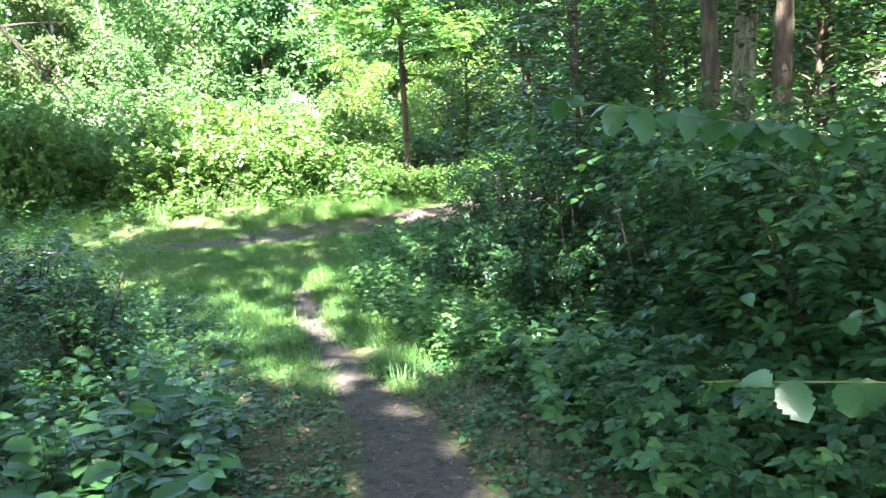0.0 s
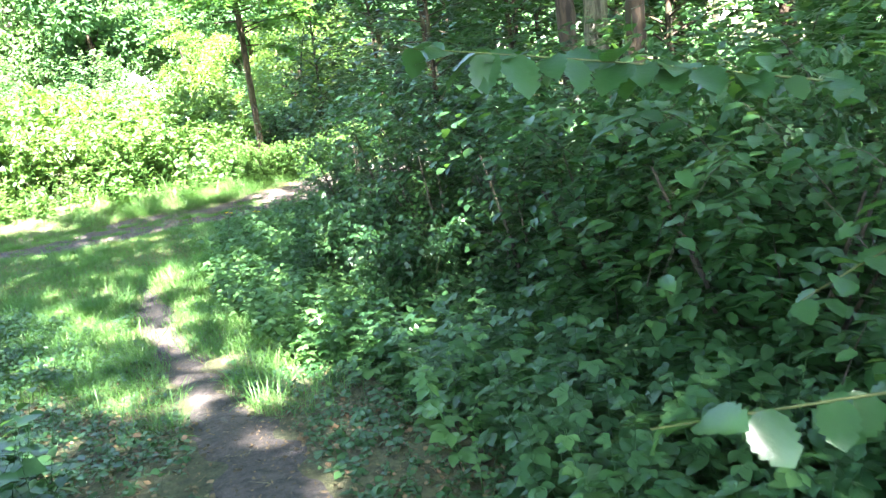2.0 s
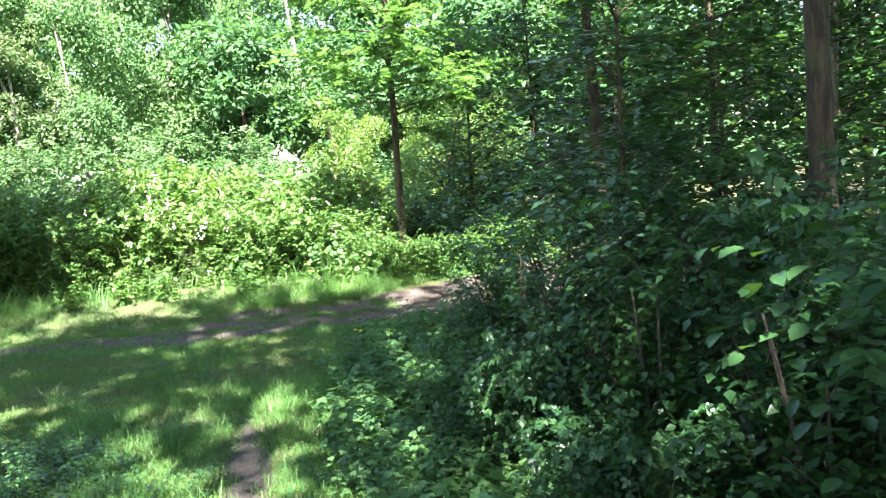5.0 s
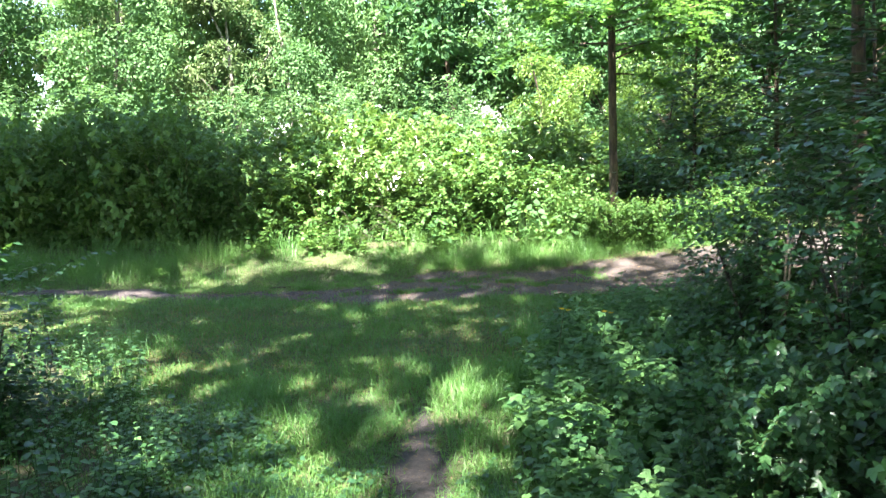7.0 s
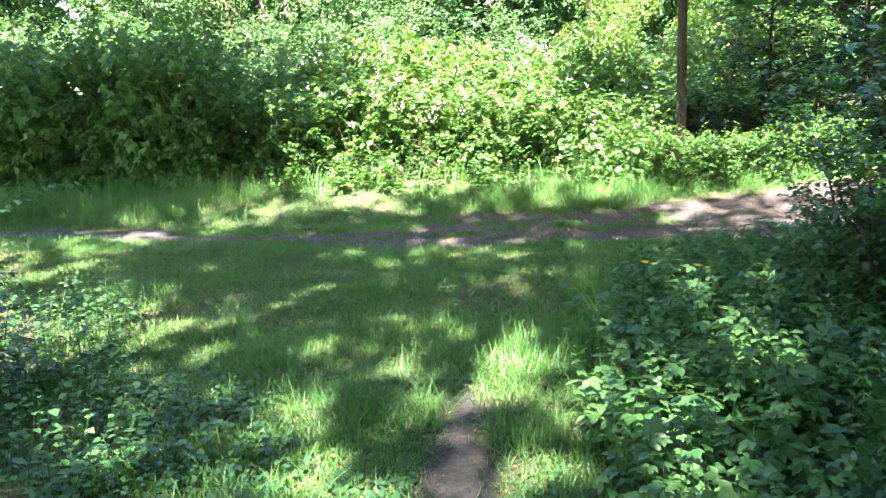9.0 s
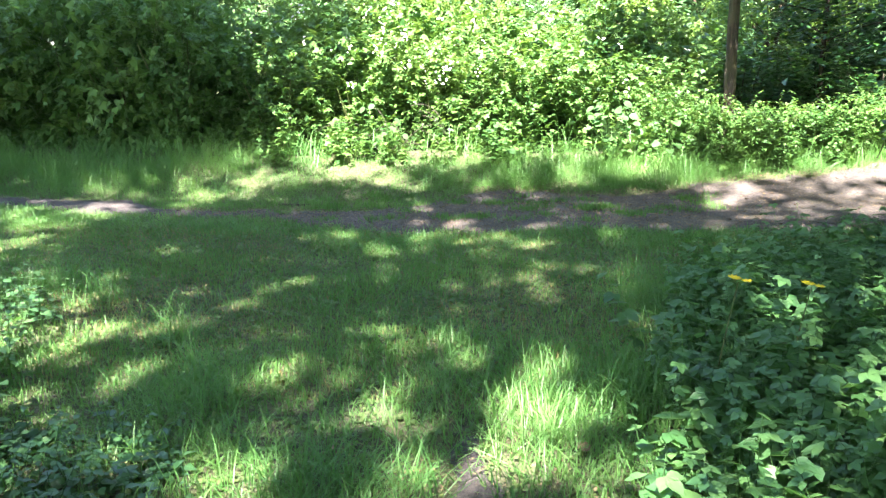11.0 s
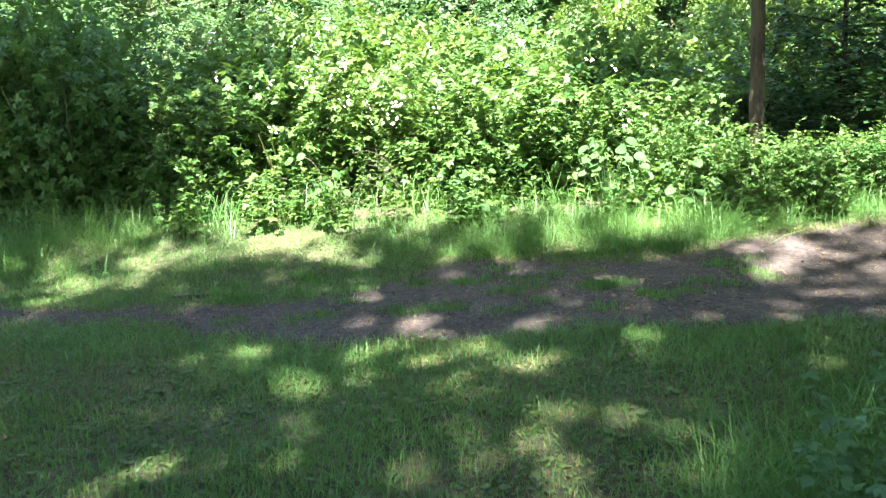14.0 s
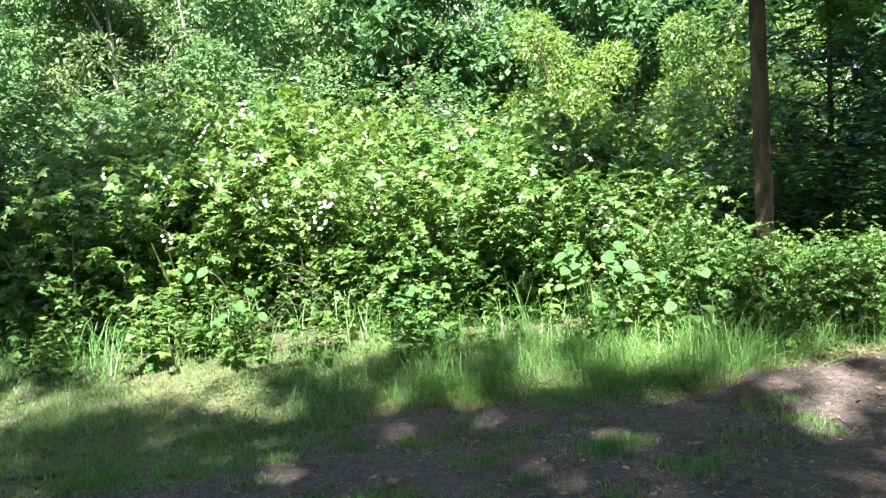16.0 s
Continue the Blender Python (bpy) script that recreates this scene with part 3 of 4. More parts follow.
# the same hedge in the shade further along
for i, (x, y, turn, s, h) in enumerate([(-5.5, 12.1, 0, 1.1, 1.45), (-6.4, 12.3, 100, 1.15, 1.62), (-7.5, 12.5, 200, 1.15, 1.65), (-8.6, 12.4, 300, 1.1, 1.6), (-9.8, 12.2, 50, 1.2, 1.4),
                                        (-6.2, 13.6, 20, 1.2, 1.7), (-7.4, 14, 140, 1.3, 1.75), (-9, 14, 260, 1.3, 1.7), (-11, 13.5, 10, 1.4, 1.6), (-12.8, 12.5, 90, 1.4, 1.5)]):
    shrub("bramble_bush", "dark green bramble bush in shade", "bush", "brambles beyond the path", brambles[i % 3] if y < 12.3 and x > -8 else far_brambles, placed(x, y, turn, s, h))

# hazel thicket beside the trail, brambles between, their leaf colour darkened for shade
thicket_bramble = shrub_meshes("bramble", M_SHADE_LEAF, M_STEM, 0.95, 0.95, 1.45, 480, 10, 0.072, 1.0, TRI_NEAR, 0.65, 0.42, 30, 0.4, 0.9, 0.25)
LEAF_10 = (np.array([(0, 0, 0), (-0.3, 0.07, 0.04), (-0.48, 0.32, 0.07), (-0.45, 0.6, 0.05), (-0.22, 0.86, -0.02), (0, 1.08, -0.15), (0.22, 0.86, -0.02), (0.45, 0.6, 0.05),
                     (0.48, 0.32, 0.07), (0.3, 0.07, 0.04), (0, 0.35, -0.02), (0, 0.68, -0.05)]),
           [(0, 10, 1), (1, 10, 2), (2, 10, 11), (2, 11, 3), (3, 11, 4), (4, 11, 5), (5, 11, 6), (6, 11, 7), (7, 11, 8), (8, 11, 10), (8, 10, 9), (9, 10, 0)])
near_hazels = [shrub_meshes("hazel", M_HAZEL, M_TWIG, 0.95, 0.95, 1.9, 500, 11, 0.082, 0.62, COARSE, 0.66, 0.45, 14, 0.35, 1.5, 0.22, 0.3) for _ in range(2)]
far_hazel = shrub_meshes("hazel", M_HAZEL, M_TWIG, 0.95, 0.95, 1.9, 440, 10, 0.088, 0.64, LEAF_2, 0.62, 0.4, 12, 0.3, 1.3, 0.22, 0.3)
hazels = [shrub_meshes("hazel", M_HAZEL, M_TWIG, 0.95, 0.95, 1.9, 500, 11, 0.074, 0.62, LEAF_4, 0.64, 0.42, 12, 0.35, 1.4, 0.22, 0.3) for _ in range(3)]
for i, (x, y, turn, s, h) in enumerate([(1.95, 6.0, 0, 0.95, 0.95), (1.75, 4.8, 90, 0.9, 1.0), (1.95, 3.4, 180, 0.95, 1.1), (1.9, 2.0, 270, 0.95, 1.05), (2.1, 0.6, 30, 1.0, 1.0),
                                        (2.05, -0.8, 120, 1.0, 0.85), (1.85, -2.2, 210, 0.95, 0.8), (1.75, -3.5, 300, 0.85, 0.72), (3.4, 5.6, 60, 1.3, 1.2), (3.6, 3.8, 150, 1.3, 1.15),
                                        (3.5, 1.6, 240, 1.3, 1.15), (3.8, -0.6, 330, 1.3, 1.05), (3.6, -2.8, 20, 1.3, 1.0), (5.2, 6.5, 75, 1.4, 1.25), (5.4, 2.2, 10, 1.4, 1.2),
                                        (5.6, -1, 111, 1.5, 1.1), (1.9, -5.2, 45, 1.0, 0.9), (3.8, -5.4, 200, 1.3, 1.1)]):
    shrub("hazel_bush", "dark green hazel bush in woodland shade beside the trail", "bush", "hazel thicket", near_hazels[i % 2] if 4 < i < 8 else hazels[i % 3] if i < 5 else far_hazel, placed(x, y, turn, s, h))
for i, (x, y, turn, s, h) in enumerate([(-3.6, 3.6, 0, 0.85, 0.72), (-4.6, 2.4, 100, 1.0, 0.8), (-4.9, 4.4, 200, 0.9, 0.7), (-3.9, 0.8, 300, 0.9, 0.65)]):
    shrub("hazel_bush", "low green hazel bush at the edge of the clearing", "bush", "bushes at the clearing's edge", hazels[i % 3], placed(x, y, turn, s, h))
for i, (x, y, turn, s, h) in enumerate([(-2.4, 1.0, 40, 0.78, 0.74), (-2.95, 0.0, 130, 0.85, 0.7), (-3.3, -1.4, 220, 0.9, 0.62)]):
    shrub("hazel_bush", "leafy green hazel bush among the nettles beside the trail", "bush", "bushes at the clearing's edge", hazels[i], placed(x, y, turn, s, h))
for x, y, turn, s, h in [(1.15, 0.7, 80, 0.5, 0.62), (1.0, 2.3, 160, 0.55, 0.68), (2.4, -1.4, 30, 0.7, 1.15), (2.7, 1.2, 110, 0.8, 1.3)]:
    shrub("bramble_bush", "arching bramble bush growing among hazels", "bush", "brambles among the hazels", thicket_bramble, placed(x, y, turn, s, h))
for i, (x, y, turn, s, h) in enumerate([(2.6, 13.2, 0, 1.0, 0.75), (3.9, 13.6, 90, 1.1, 0.9), (5.4, 14.2, 180, 1.3, 1.1), (2.2, 14.6, 270, 1.1, 1.0), (3.6, 15.4, 30, 1.2, 1.2), (6.5, 12.9, 60, 1.2, 1.2),
                                        (7.5, 15.5, 0, 1.5, 1.5), (5.0, 9.0, 200, 1.2, 1.1), (6.6, 7.4, 20, 1.4, 1.3)]):
    shrub("hazel_bush", "shaded green hazel bush beneath the maple", "bush", "bushes beneath the maple", far_hazel, placed(x, y, turn, s, h))

# ---- maple by the path ----


def spray_tree(name, label, category, group, bark, leaf, at, height, radius, branches, size, form, lean=(0, 0), shoots_each=26, per=11, untidy=0.0):
    """A tall slim tree with level branches that carry flat leafy sprays. branches: height, bearing, length."""
    pts = bent((0, 0, -0.15), (0, 0, 1), height, (lean[0], lean[1], 0), 12)
    radii = np.linspace(radius, radius * 0.25, 12)
    radii[0] *= 1.35
    thing = tagged(new(name), label, category, group)
    part("trunk", mesh_of("trunk", *knotted(pts, radii), bark, True), thing)
    green = []
    for h, bearing, length in branches:
        a = radians(bearing)
        foot = np.array([np.interp(h, pts[:, 2], pts[:, 0]), np.interp(h, pts[:, 2], pts[:, 1]), h])
        limb = bent(foot, (math.cos(a), math.sin(a), 0.12 + rng.uniform(-0.3, 1.2) * untidy), length * (1 - 0.4 * untidy * rng.random()), (0, 0, -0.06 * length - rng.uniform(0, 0.5) * untidy), 6)
        part("limb", mesh_of("limb", *tube(limb, np.linspace(0.018, 0.004, 6), 5), bark, True), thing)
        s = rng.uniform(0.25, 1, shoots_each)
        base = np.stack([np.interp(s, np.linspace(0, 1, 6), limb[:, k]) for k in range(3)], -1)
        turn = a + rng.uniform(-1.1, 1.1, shoots_each)
        way = np.stack([np.cos(turn), np.sin(turn), rng.uniform(-0.1 - 0.7 * untidy, 0.22 + 0.7 * untidy, shoots_each)], -1)
        paths = shoots(base, way, rng.uniform(0.3, 0.75, shoots_each) * (0.5 + 0.25 * length), rng.uniform(0.05, 0.35, shoots_each), 4)
        green += [leafy_shoots(paths, per, 0.1, size, 0.85, form, 1.1), thin_stems(paths, 0.003)]
    part("crown", mesh_of("crown", *joined(green), leaf), thing, kind="stuff")
    thing.matrix_basis = placed(*at)
    return thing


# the first seven limbs are added on the sun's side to shade the trunk
LOW = [(3.0, 262, 1.9), (3.3, 280, 2.0), (3.7, 268, 2.1), (4.1, 290, 2.1), (4.5, 258, 2.2), (3.2, 310, 1.6), (3.5, 272, 2.2), (2.95, 172, 1.7), (3.15, 215, 1.3), (3.3, 140, 1.5), (3.5, 250, 1.3), (3.7, 190, 1.9), (3.95, 120, 1.6), (4.1, 165, 1.8), (4.3, 230, 1.5), (4.5, 290, 1.4),
       (4.7, 200, 1.9), (4.9, 150, 1.8), (2.7, 20, 1.5), (2.9, 60, 1.6), (3.1, -10, 1.7), (3.3, 40, 1.8), (3.6, 10, 1.9), (3.9, 70, 1.7), (4.2, 25, 2.0), (2.8, -35, 1.3), (2.5, 35, 1.4)]
HIGH = [(5.1 + 0.28 * i, (137.5 * i) % 360, 1.9 - 0.06 * i) for i in range(16)]
maple = spray_tree("maple_tree", "slim brown maple trunk with level leafy branches beside the path", "tree", "", M_BARK, M_MAPLE,
                   (1.49, 11.45), 9.5, 0.07, LOW + HIGH, 0.10, LOBED, (0.05, 0.1), untidy=0.3)
RING = [(1.5 + 0.13 * i, (137.5 * i + 40) % 360, 1.7 - 0.014 * i) for i in range(34)]
under = spray_tree("understorey_tree", "young shade tree with dark level sprays in the wood", "tree", "trees in the wood", M_BARK, M_HAZEL,
                   (5.6, 8.2), 6.0, 0.05, RING, 0.105, LEAF_2, (0.2, 0.1), 17, 7, 1.0)
for q in [(4.7, 13.9, 70, 1.1, 0.9), (3.4, 14.6, 20, 0.9, 0.75), (8.6, 13.4, 160, 1.2, 1.2), (6.8, 5.6, 250, 1.2, 1.0), (3.1, 5.4, 30, 1.0, 0.62), (7.4, 16.2, 120, 1.2, 1.1), (7.8, 8.6, 300, 1.3, 1.2),
          (8.5, 3.0, 10, 1.3, 1.2), (6.4, 0.6, 200, 1.1, 1.0), (9.8, 6.6, 90, 1.4, 1.3), (4.7, 6.4, 45, 1.0, 0.85), (10.5, 11.5, 140, 1.4, 1.4), (11.5, 4.0, 140, 1.5, 1.4)]:
    copy_thing(under, placed(*q))

# ---- tall trees of the wood, mostly out of view, placed so their crowns shade the trail and the clearing ----


def canopy_tree(bark, height, spread, count, shift):
    """A tall tree whose unseen crown is moved off the trunk, by shift, to place its shade."""
    pts = bent((0, 0, -0.2), (0.02, 0.01, 1), height * 0.8, (shift[0] * 0.35, shift[1] * 0.35, 0), 10)
    lobes, limb_list = [], []
    for i in range(24):
        a, r = 2.4 * i, spread * math.sqrt((i + 0.5) / 24) * 0.86
        lobes.append((shift[0] + r * math.cos(a), shift[1] + r * math.sin(a), height * 0.74 + 0.12 * height * math.sin(2.1 * i) + 0.25 * (spread - r), spread * 0.3))
        if i % 3 == 0:
            foot = pts[6 + (i // 3) % 3]
            limb_list.append((np.array([foot, (foot + np.array(lobes[-1][:3])) / 2 + np.array([0, 0, 0.4]), lobes[-1][:3]]), 0.07))
    return tree_thing("shade_tree", "tall tree of the wood, its high unseen crown placed for shade", "tree", "trees in the wood", bark, pts, np.linspace(0.15, 0.05, 10), limb_list,
                      crown_mesh("crown", M_HAZEL, lobes, count, 0.30, 0.75, LEAF_2, 1.1))


CANOPY = [(-3.6, -11.6, 250, 1.0, 1.0), (3.1, -1.9, -6, 0.88, 1.0), (4.1, 3.5, 110, 0.8, 1.0), (5.42, 4.35, 240, 0.95, 1.05),  (3.2, -7.5, 60, 1.05, 1.0),
          (-4.6, -7.4, -81, 1.05, 1.0),  (-9.5, -5, 33, 1.1, 1.1), (8.5, -3, 77, 1.1, 1.1), (-13.8, 6.0, -106, 1.0, 1.05), (10.5, 3.2, 150, 1.0, 1.1),
          (-0.9, -12, 250, 1.1, 1.1), (8, -11, 250, 1.1, 1.1), (-9, -12, 20, 1.1, 1.1), (-9.9, 4.3, -106, 1.0, 1.1), (8.8, 5.4, 0, 0.95, 1.0), (3.0, -3.9, -30, 0.9, 1.05), (-9.6, -0.6, -110, 1.0, 1.05), (3.9, -7.0, 0, 1.0, 1.1)]
forest = canopy_tree(M_BARK, 11.5, 3.5, 2000, (-2.2, 1.6))
plant_copies(forest, CANOPY)
# unseen extra trees, added where path, hedge and maple needed denser shade
dense = canopy_tree(M_BARK, 11.8, 3.4, 4400, (-2.2, 1.6))
plant_copies(dense, [(-4.2, -0.3, -110, 1.0, 1.0), (-5.4, 2.1, -144, 0.36, 1.0), (-9.6, 5.3, -106, 1.0, 1.0), (-9.2, 5.8, -90, 0.95, 1.05), (-8.8, 6.2, -76, 1.0, 1.1), (8.4, 7.6, 0, 0.95, 1.0), (5.6, 12.6, 86, 0.85, 1.0), (-5.0, -5.9, -81, 0.5, 1.0)])

# ---- grass ----
LEFT_Y, LEFT_X = [-9, -6, -2.1, -1.3, 0.1, 2.8, 3.5, 4.5, 5.7, 6.8, 8], [-0.95, -0.95, -0.98, -1.05, -1.35, -2.05, -2.3, -2.95, -3.4, -5.2, -9]
RIGHT_Y, RIGHT_X = [-9, -6, -2.2, -1.4, -0.1, 0.7, 2.8, 3.5, 5.3, 6.3, 7.2, 8], [0.5, 0.5, 0.55, 0.66, 0.5, 0.25, -0.1, -0.02, 0.1, 0.6, 1.0, 3]


def scatter(n, x0, x1, y0, y1):
    return rng.uniform(x0, x1, n), rng.uniform(y0, y1, n)


def patchy(x, y, k=1.0):
    return 0.5 + 0.25 * np.sin(2.3 * k * x + 1.1 * np.sin(1.7 * k * y)) + 0.25 * np.sin(2.9 * k * y + 1.3 * np.sin(2.1 * k * x + 1))


def blades(x, y, length, width, lean, form=LEAF_2):
    n = len(x)
    at = np.stack([x, y, ground_z(x, y) - 0.005], -1)
    a = rng.uniform(0, 2 * math.pi, n)
    tilt = np.abs(rng.normal(0, lean, n))
    along = np.stack([np.cos(a) * tilt, np.sin(a) * tilt, np.ones(n)], -1)
    up = np.stack([np.cos(a), np.sin(a), np.full(n, 0.2)], -1) + rng.normal(0, 0.2, (n, 3))
    return leaves(at, along, up, length, width, form)


ARCHED = (np.array([(-0.5, 0, 0), (0.5, 0, 0), (-0.45, 0.35, 0.03), (0.45, 0.35, 0.03), (-0.35, 0.68, 0.16), (0.35, 0.68, 0.16), (0, 0.9, 0.42)]),
          [(0, 1, 3), (0, 3, 2), (2, 3, 5), (2, 5, 4), (4, 5, 6)])


def open_ground(x, y):
    return (path_depth(x, y) + wobble(x, y) < 0.0) & (trail_depth(x, y) + wobble(x, y) < 0.0)


x, y = scatter(360000, -8, 4.0, 1.2, 11.4)
trodden = np.maximum(path_depth(x, y), trail_depth(x, y)) + wobble(x, y)
ok = (rng.random(len(x)) < 1 - smooth(-0.12, 0.16, trodden)) & (x > np.interp(y, LEFT_Y, LEFT_X) - 0.7) & (x < np.interp(y, RIGHT_Y, RIGHT_X) + 0.5) & (rng.random(len(x)) < 0.3 + 0.9 * patchy(x, y))
x, y = x[ok], y[ok]
tall = 0.03 + 0.035 * patchy(x, y, 1.4) * (1 + 0.7 * smooth(6.0, 3.6, y)) + 0.05 * smooth(-1.5, 0.3, x - np.interp(y, RIGHT_Y, RIGHT_X))
v1 = blades(x, y, tall * rng.uniform(0.5, 1.4, len(x)), 0.005 / np.maximum(tall, 0.03), 1.0)
lawn = new("grass", mesh_of("grass", *v1, M_GRASS))
tagged(lawn, "short patchy green grass of the clearing", "grass", kind="stuff")
x, y = scatter(170000, -7.5, 3.6, 2.6, 10.9)
trodden = np.maximum(path_depth(x, y), trail_depth(x, y)) + wobble(x, y)
ok = (rng.random(len(x)) < 1 - smooth(-0.1, 0.1, trodden)) & (x > np.interp(y, LEFT_Y, LEFT_X) - 0.3) & (x < np.interp(y, RIGHT_Y, RIGHT_X) + 0.4)
ok &= rng.random(len(x)) < (0.35 + 0.8 * patchy(x, y, 2.2)) * (1 - 0.45 * np.exp(-((y - 6.9) / 0.6) ** 2))
x, y = x[ok], y[ok]
n = len(x)
a = rng.uniform(0, 6.28, n)
at = np.stack([x, y, ground_z(x, y) + rng.uniform(0.004, 0.022, n)], -1)
turf = new("clover", mesh_of("clover", *leaves(at, np.stack([np.cos(a), np.sin(a), rng.uniform(-0.2, 0.7, n)], -1), np.array([0, 0, 1.0]) + rng.normal(0, 0.35, (n, 3)),
                                               rng.uniform(0.012, 0.032, n), rng.uniform(0.3, 0.8, n)), M_TURF))
tagged(turf, "low dense turf of clover and moss in the clearing", "grass", kind="stuff")
x, y = scatter(62000, -6.5, 2.5, 4.6, 8.3)
ok = open_ground(x, y) & (x > np.interp(y, LEFT_Y, LEFT_X)) & (x < np.interp(y, RIGHT_Y, RIGHT_X)) & (rng.random(len(x)) < 1.1 - patchy(x, y, 1.0))
straw = new("dry_grass", mesh_of("dry_grass", *blades(x[ok], y[ok], rng.uniform(0.02, 0.05, ok.sum()), 0.12, 1.4), M_STRAW))
tagged(straw, "dry straw-coloured grass in worn patches of the clearing", "grass", kind="stuff")
# a few blades that grow on the trodden earth
cx, cy = scatter(66, -3.4, 1.2, 8.7, 10.5)
x, y = np.repeat(cx, 100) + rng.normal(0, 0.07, 6600), np.repeat(cy, 100) + rng.normal(0, 0.05, 6600)
thin = new("grass", mesh_of("grass", *blades(x, y, rng.uniform(0.03, 0.09, 6600), 0.08, 0.8), M_GRASS))
tagged(thin, "thin grass tufts growing on the earth path", "grass", kind="stuff")


def tuft_field(centres, each, spread, low, high, width, lean, material, label):
    cx, cy = centres
    n = len(cx) * each
    x, y = np.repeat(cx, each) + rng.normal(0, spread, n), np.repeat(cy, each) + rng.normal(0, spread, n)
    h = np.repeat(rng.uniform(low, high, len(cx)), each) * rng.uniform(0.5, 1.15, n)
    ok = open_ground(x, y)
    ob = new("long_grass", mesh_of("long_grass", *blades(x[ok], y[ok], h[ok], width, lean, ARCHED), material))
    return tagged(ob, label, "grass", kind="stuff")


cx, cy = scatter(620, -9, 5.5, 10.1, 11.9)
keep = (cy > np.interp(cx, FAR_X, FAR_Y) + 0.12) & (cy < np.interp(cx, FAR_X, FAR_Y) + 1.1)
tuft_field((cx[keep], cy[keep]), 100, 0.13, 0.14, 0.42, 0.011, 0.9, M_GRASS, "lush long grass along the far edge of the path")
cx, cy = scatter(50, -9, -3.4, 10.3, 11.8)
keep = cy > np.interp(cx, FAR_X, FAR_Y) + 0.5
tuft_field((cx[keep], cy[keep]), 14, 0.14, 0.3, 0.75, 0.008, 0.6, M_GRASS, "tall seeding grass below the shaded brambles")
cx, cy = scatter(120, -9.5, -4.3, 10.8, 11.7)
keep = cy > np.interp(cx, FAR_X, FAR_Y) + 0.4
tuft_field((cx[keep], cy[keep]), 50, 0.13, 0.2, 0.5, 0.009, 0.9, M_GRASS, "long shaded grass at the foot of the dark brambles")
cx, cy = scatter(60, -3.8, 4.5, 11.1, 11.7)
keep = cy > np.interp(cx, FAR_X, FAR_Y) + 0.2
tuft_field((cx[keep], cy[keep]), 18, 0.1, 0.35, 0.65, 0.013, 0.5, M_GRASS, "tall grass stems before the brambles")
cx, cy = scatter(520, -6.5, 1.5, 7.4, 9.6)
edge = np.interp(cx, NEAR_X, NEAR_Y)
keep = (cy < edge + 0.03) & (cy > edge - 0.75)
tuft_field((cx[keep], cy[keep]), 70, 0.13, 0.05, 0.15, 0.035, 0.8, M_GRASS, "fresh green grass along the near edge of the path")
cx, cy = scatter(170, -4.5, 0.6, 4.6, 7.6)
keep = (cx > np.interp(cy, LEFT_Y, LEFT_X)) & (cx < np.interp(cy, RIGHT_Y, RIGHT_X)) & (rng.random(170) < patchy(cx, cy, 0.9))
tuft_field((cx[keep], cy[keep]), 60, 0.14, 0.05, 0.15, 0.035, 0.9, M_GRASS, "uneven clumps of grass in the clearing")
cx, cy = scatter(330, -2.6, 0.4, -0.6, 5.2)
keep = (cx > np.interp(cy, LEFT_Y, LEFT_X) + 0.35) & (cx < np.interp(cy, RIGHT_Y, RIGHT_X) + 0.2) & (trail_depth(cx, cy) < -0.08)
tuft_field((cx[keep], cy[keep]), 80, 0.11, 0.10, 0.26, 0.018, 0.75, M_GRASS, "long soft grass tufts beside the trail")
cx, cy = scatter(30, -0.1, 1.1, 4.6, 7.4)
keep = (cx < np.interp(cy, RIGHT_Y, RIGHT_X) + 0.35) & (cx > np.interp(cy, RIGHT_Y, RIGHT_X) - 0.3)
tuft_field((cx[keep], cy[keep]), 60, 0.10, 0.15, 0.42, 0.016, 0.6, M_GRASS, "long grass at the foot of the hazel thicket")

# ---- herbs and ground cover ----


def herbs(x, y, low, high, per, size, width, form, material, label, name="herbs", lean=0.25, start=0.25, leaf_flat=0.9):
    n = len(x)
    base = np.stack([x, y, ground_z(x, y)], -1)
    way = unit(np.stack([rng.normal(0, lean, n), rng.normal(0, lean, n), np.ones(n)], -1))
    paths = shoots(base, way, rng.uniform(low, high, n), rng.uniform(0, 0.15, n), 4)
    # leaves all round upright stems
    s = np.tile(np.linspace(start, 1, per), (n, 1)) * 3
    i = np.minimum(s.astype(int), 2)
    rows = np.arange(n)[:, None]
    at = paths[rows, i] * (1 - (s - i))[..., None] + paths[rows, i + 1] * (s - i)[..., None]
    a = np.arange(per)[None] * 2.4 + rng.uniform(0, 6.28, (n, 1))
    along = np.stack([np.cos(a), np.sin(a), rng.uniform(-0.35, 0.25, a.shape)], -1)
    up = np.array([0, 0, leaf_flat]) + rng.normal(0, 0.25, at.shape)
    k = n * per
    sizes = (np.asarray(size, float).reshape(-1, 1) * rng.uniform(0.5, 1.45, (n, 1)) * rng.uniform(0.7, 1.2, (n, per)) * np.linspace(1.15, 0.75, per)[None]).reshape(k)
    green = leaves(at.reshape(k, 3), along.reshape(k, 3), up.reshape(k, 3), sizes, width, form)
    ob = new(name, mesh_of(name, *joined([green, thin_stems(paths, 0.003)]), material))
    return tagged(ob, label, "undergrowth", kind="stuff")


x, y = scatter(7000, -5.2, -0.7, -5.6, 6.2)
edge = np.interp(y, LEFT_Y, LEFT_X)
ok = (x < edge) & (x > edge - 2.6) & (rng.random(len(x)) < 0.75)
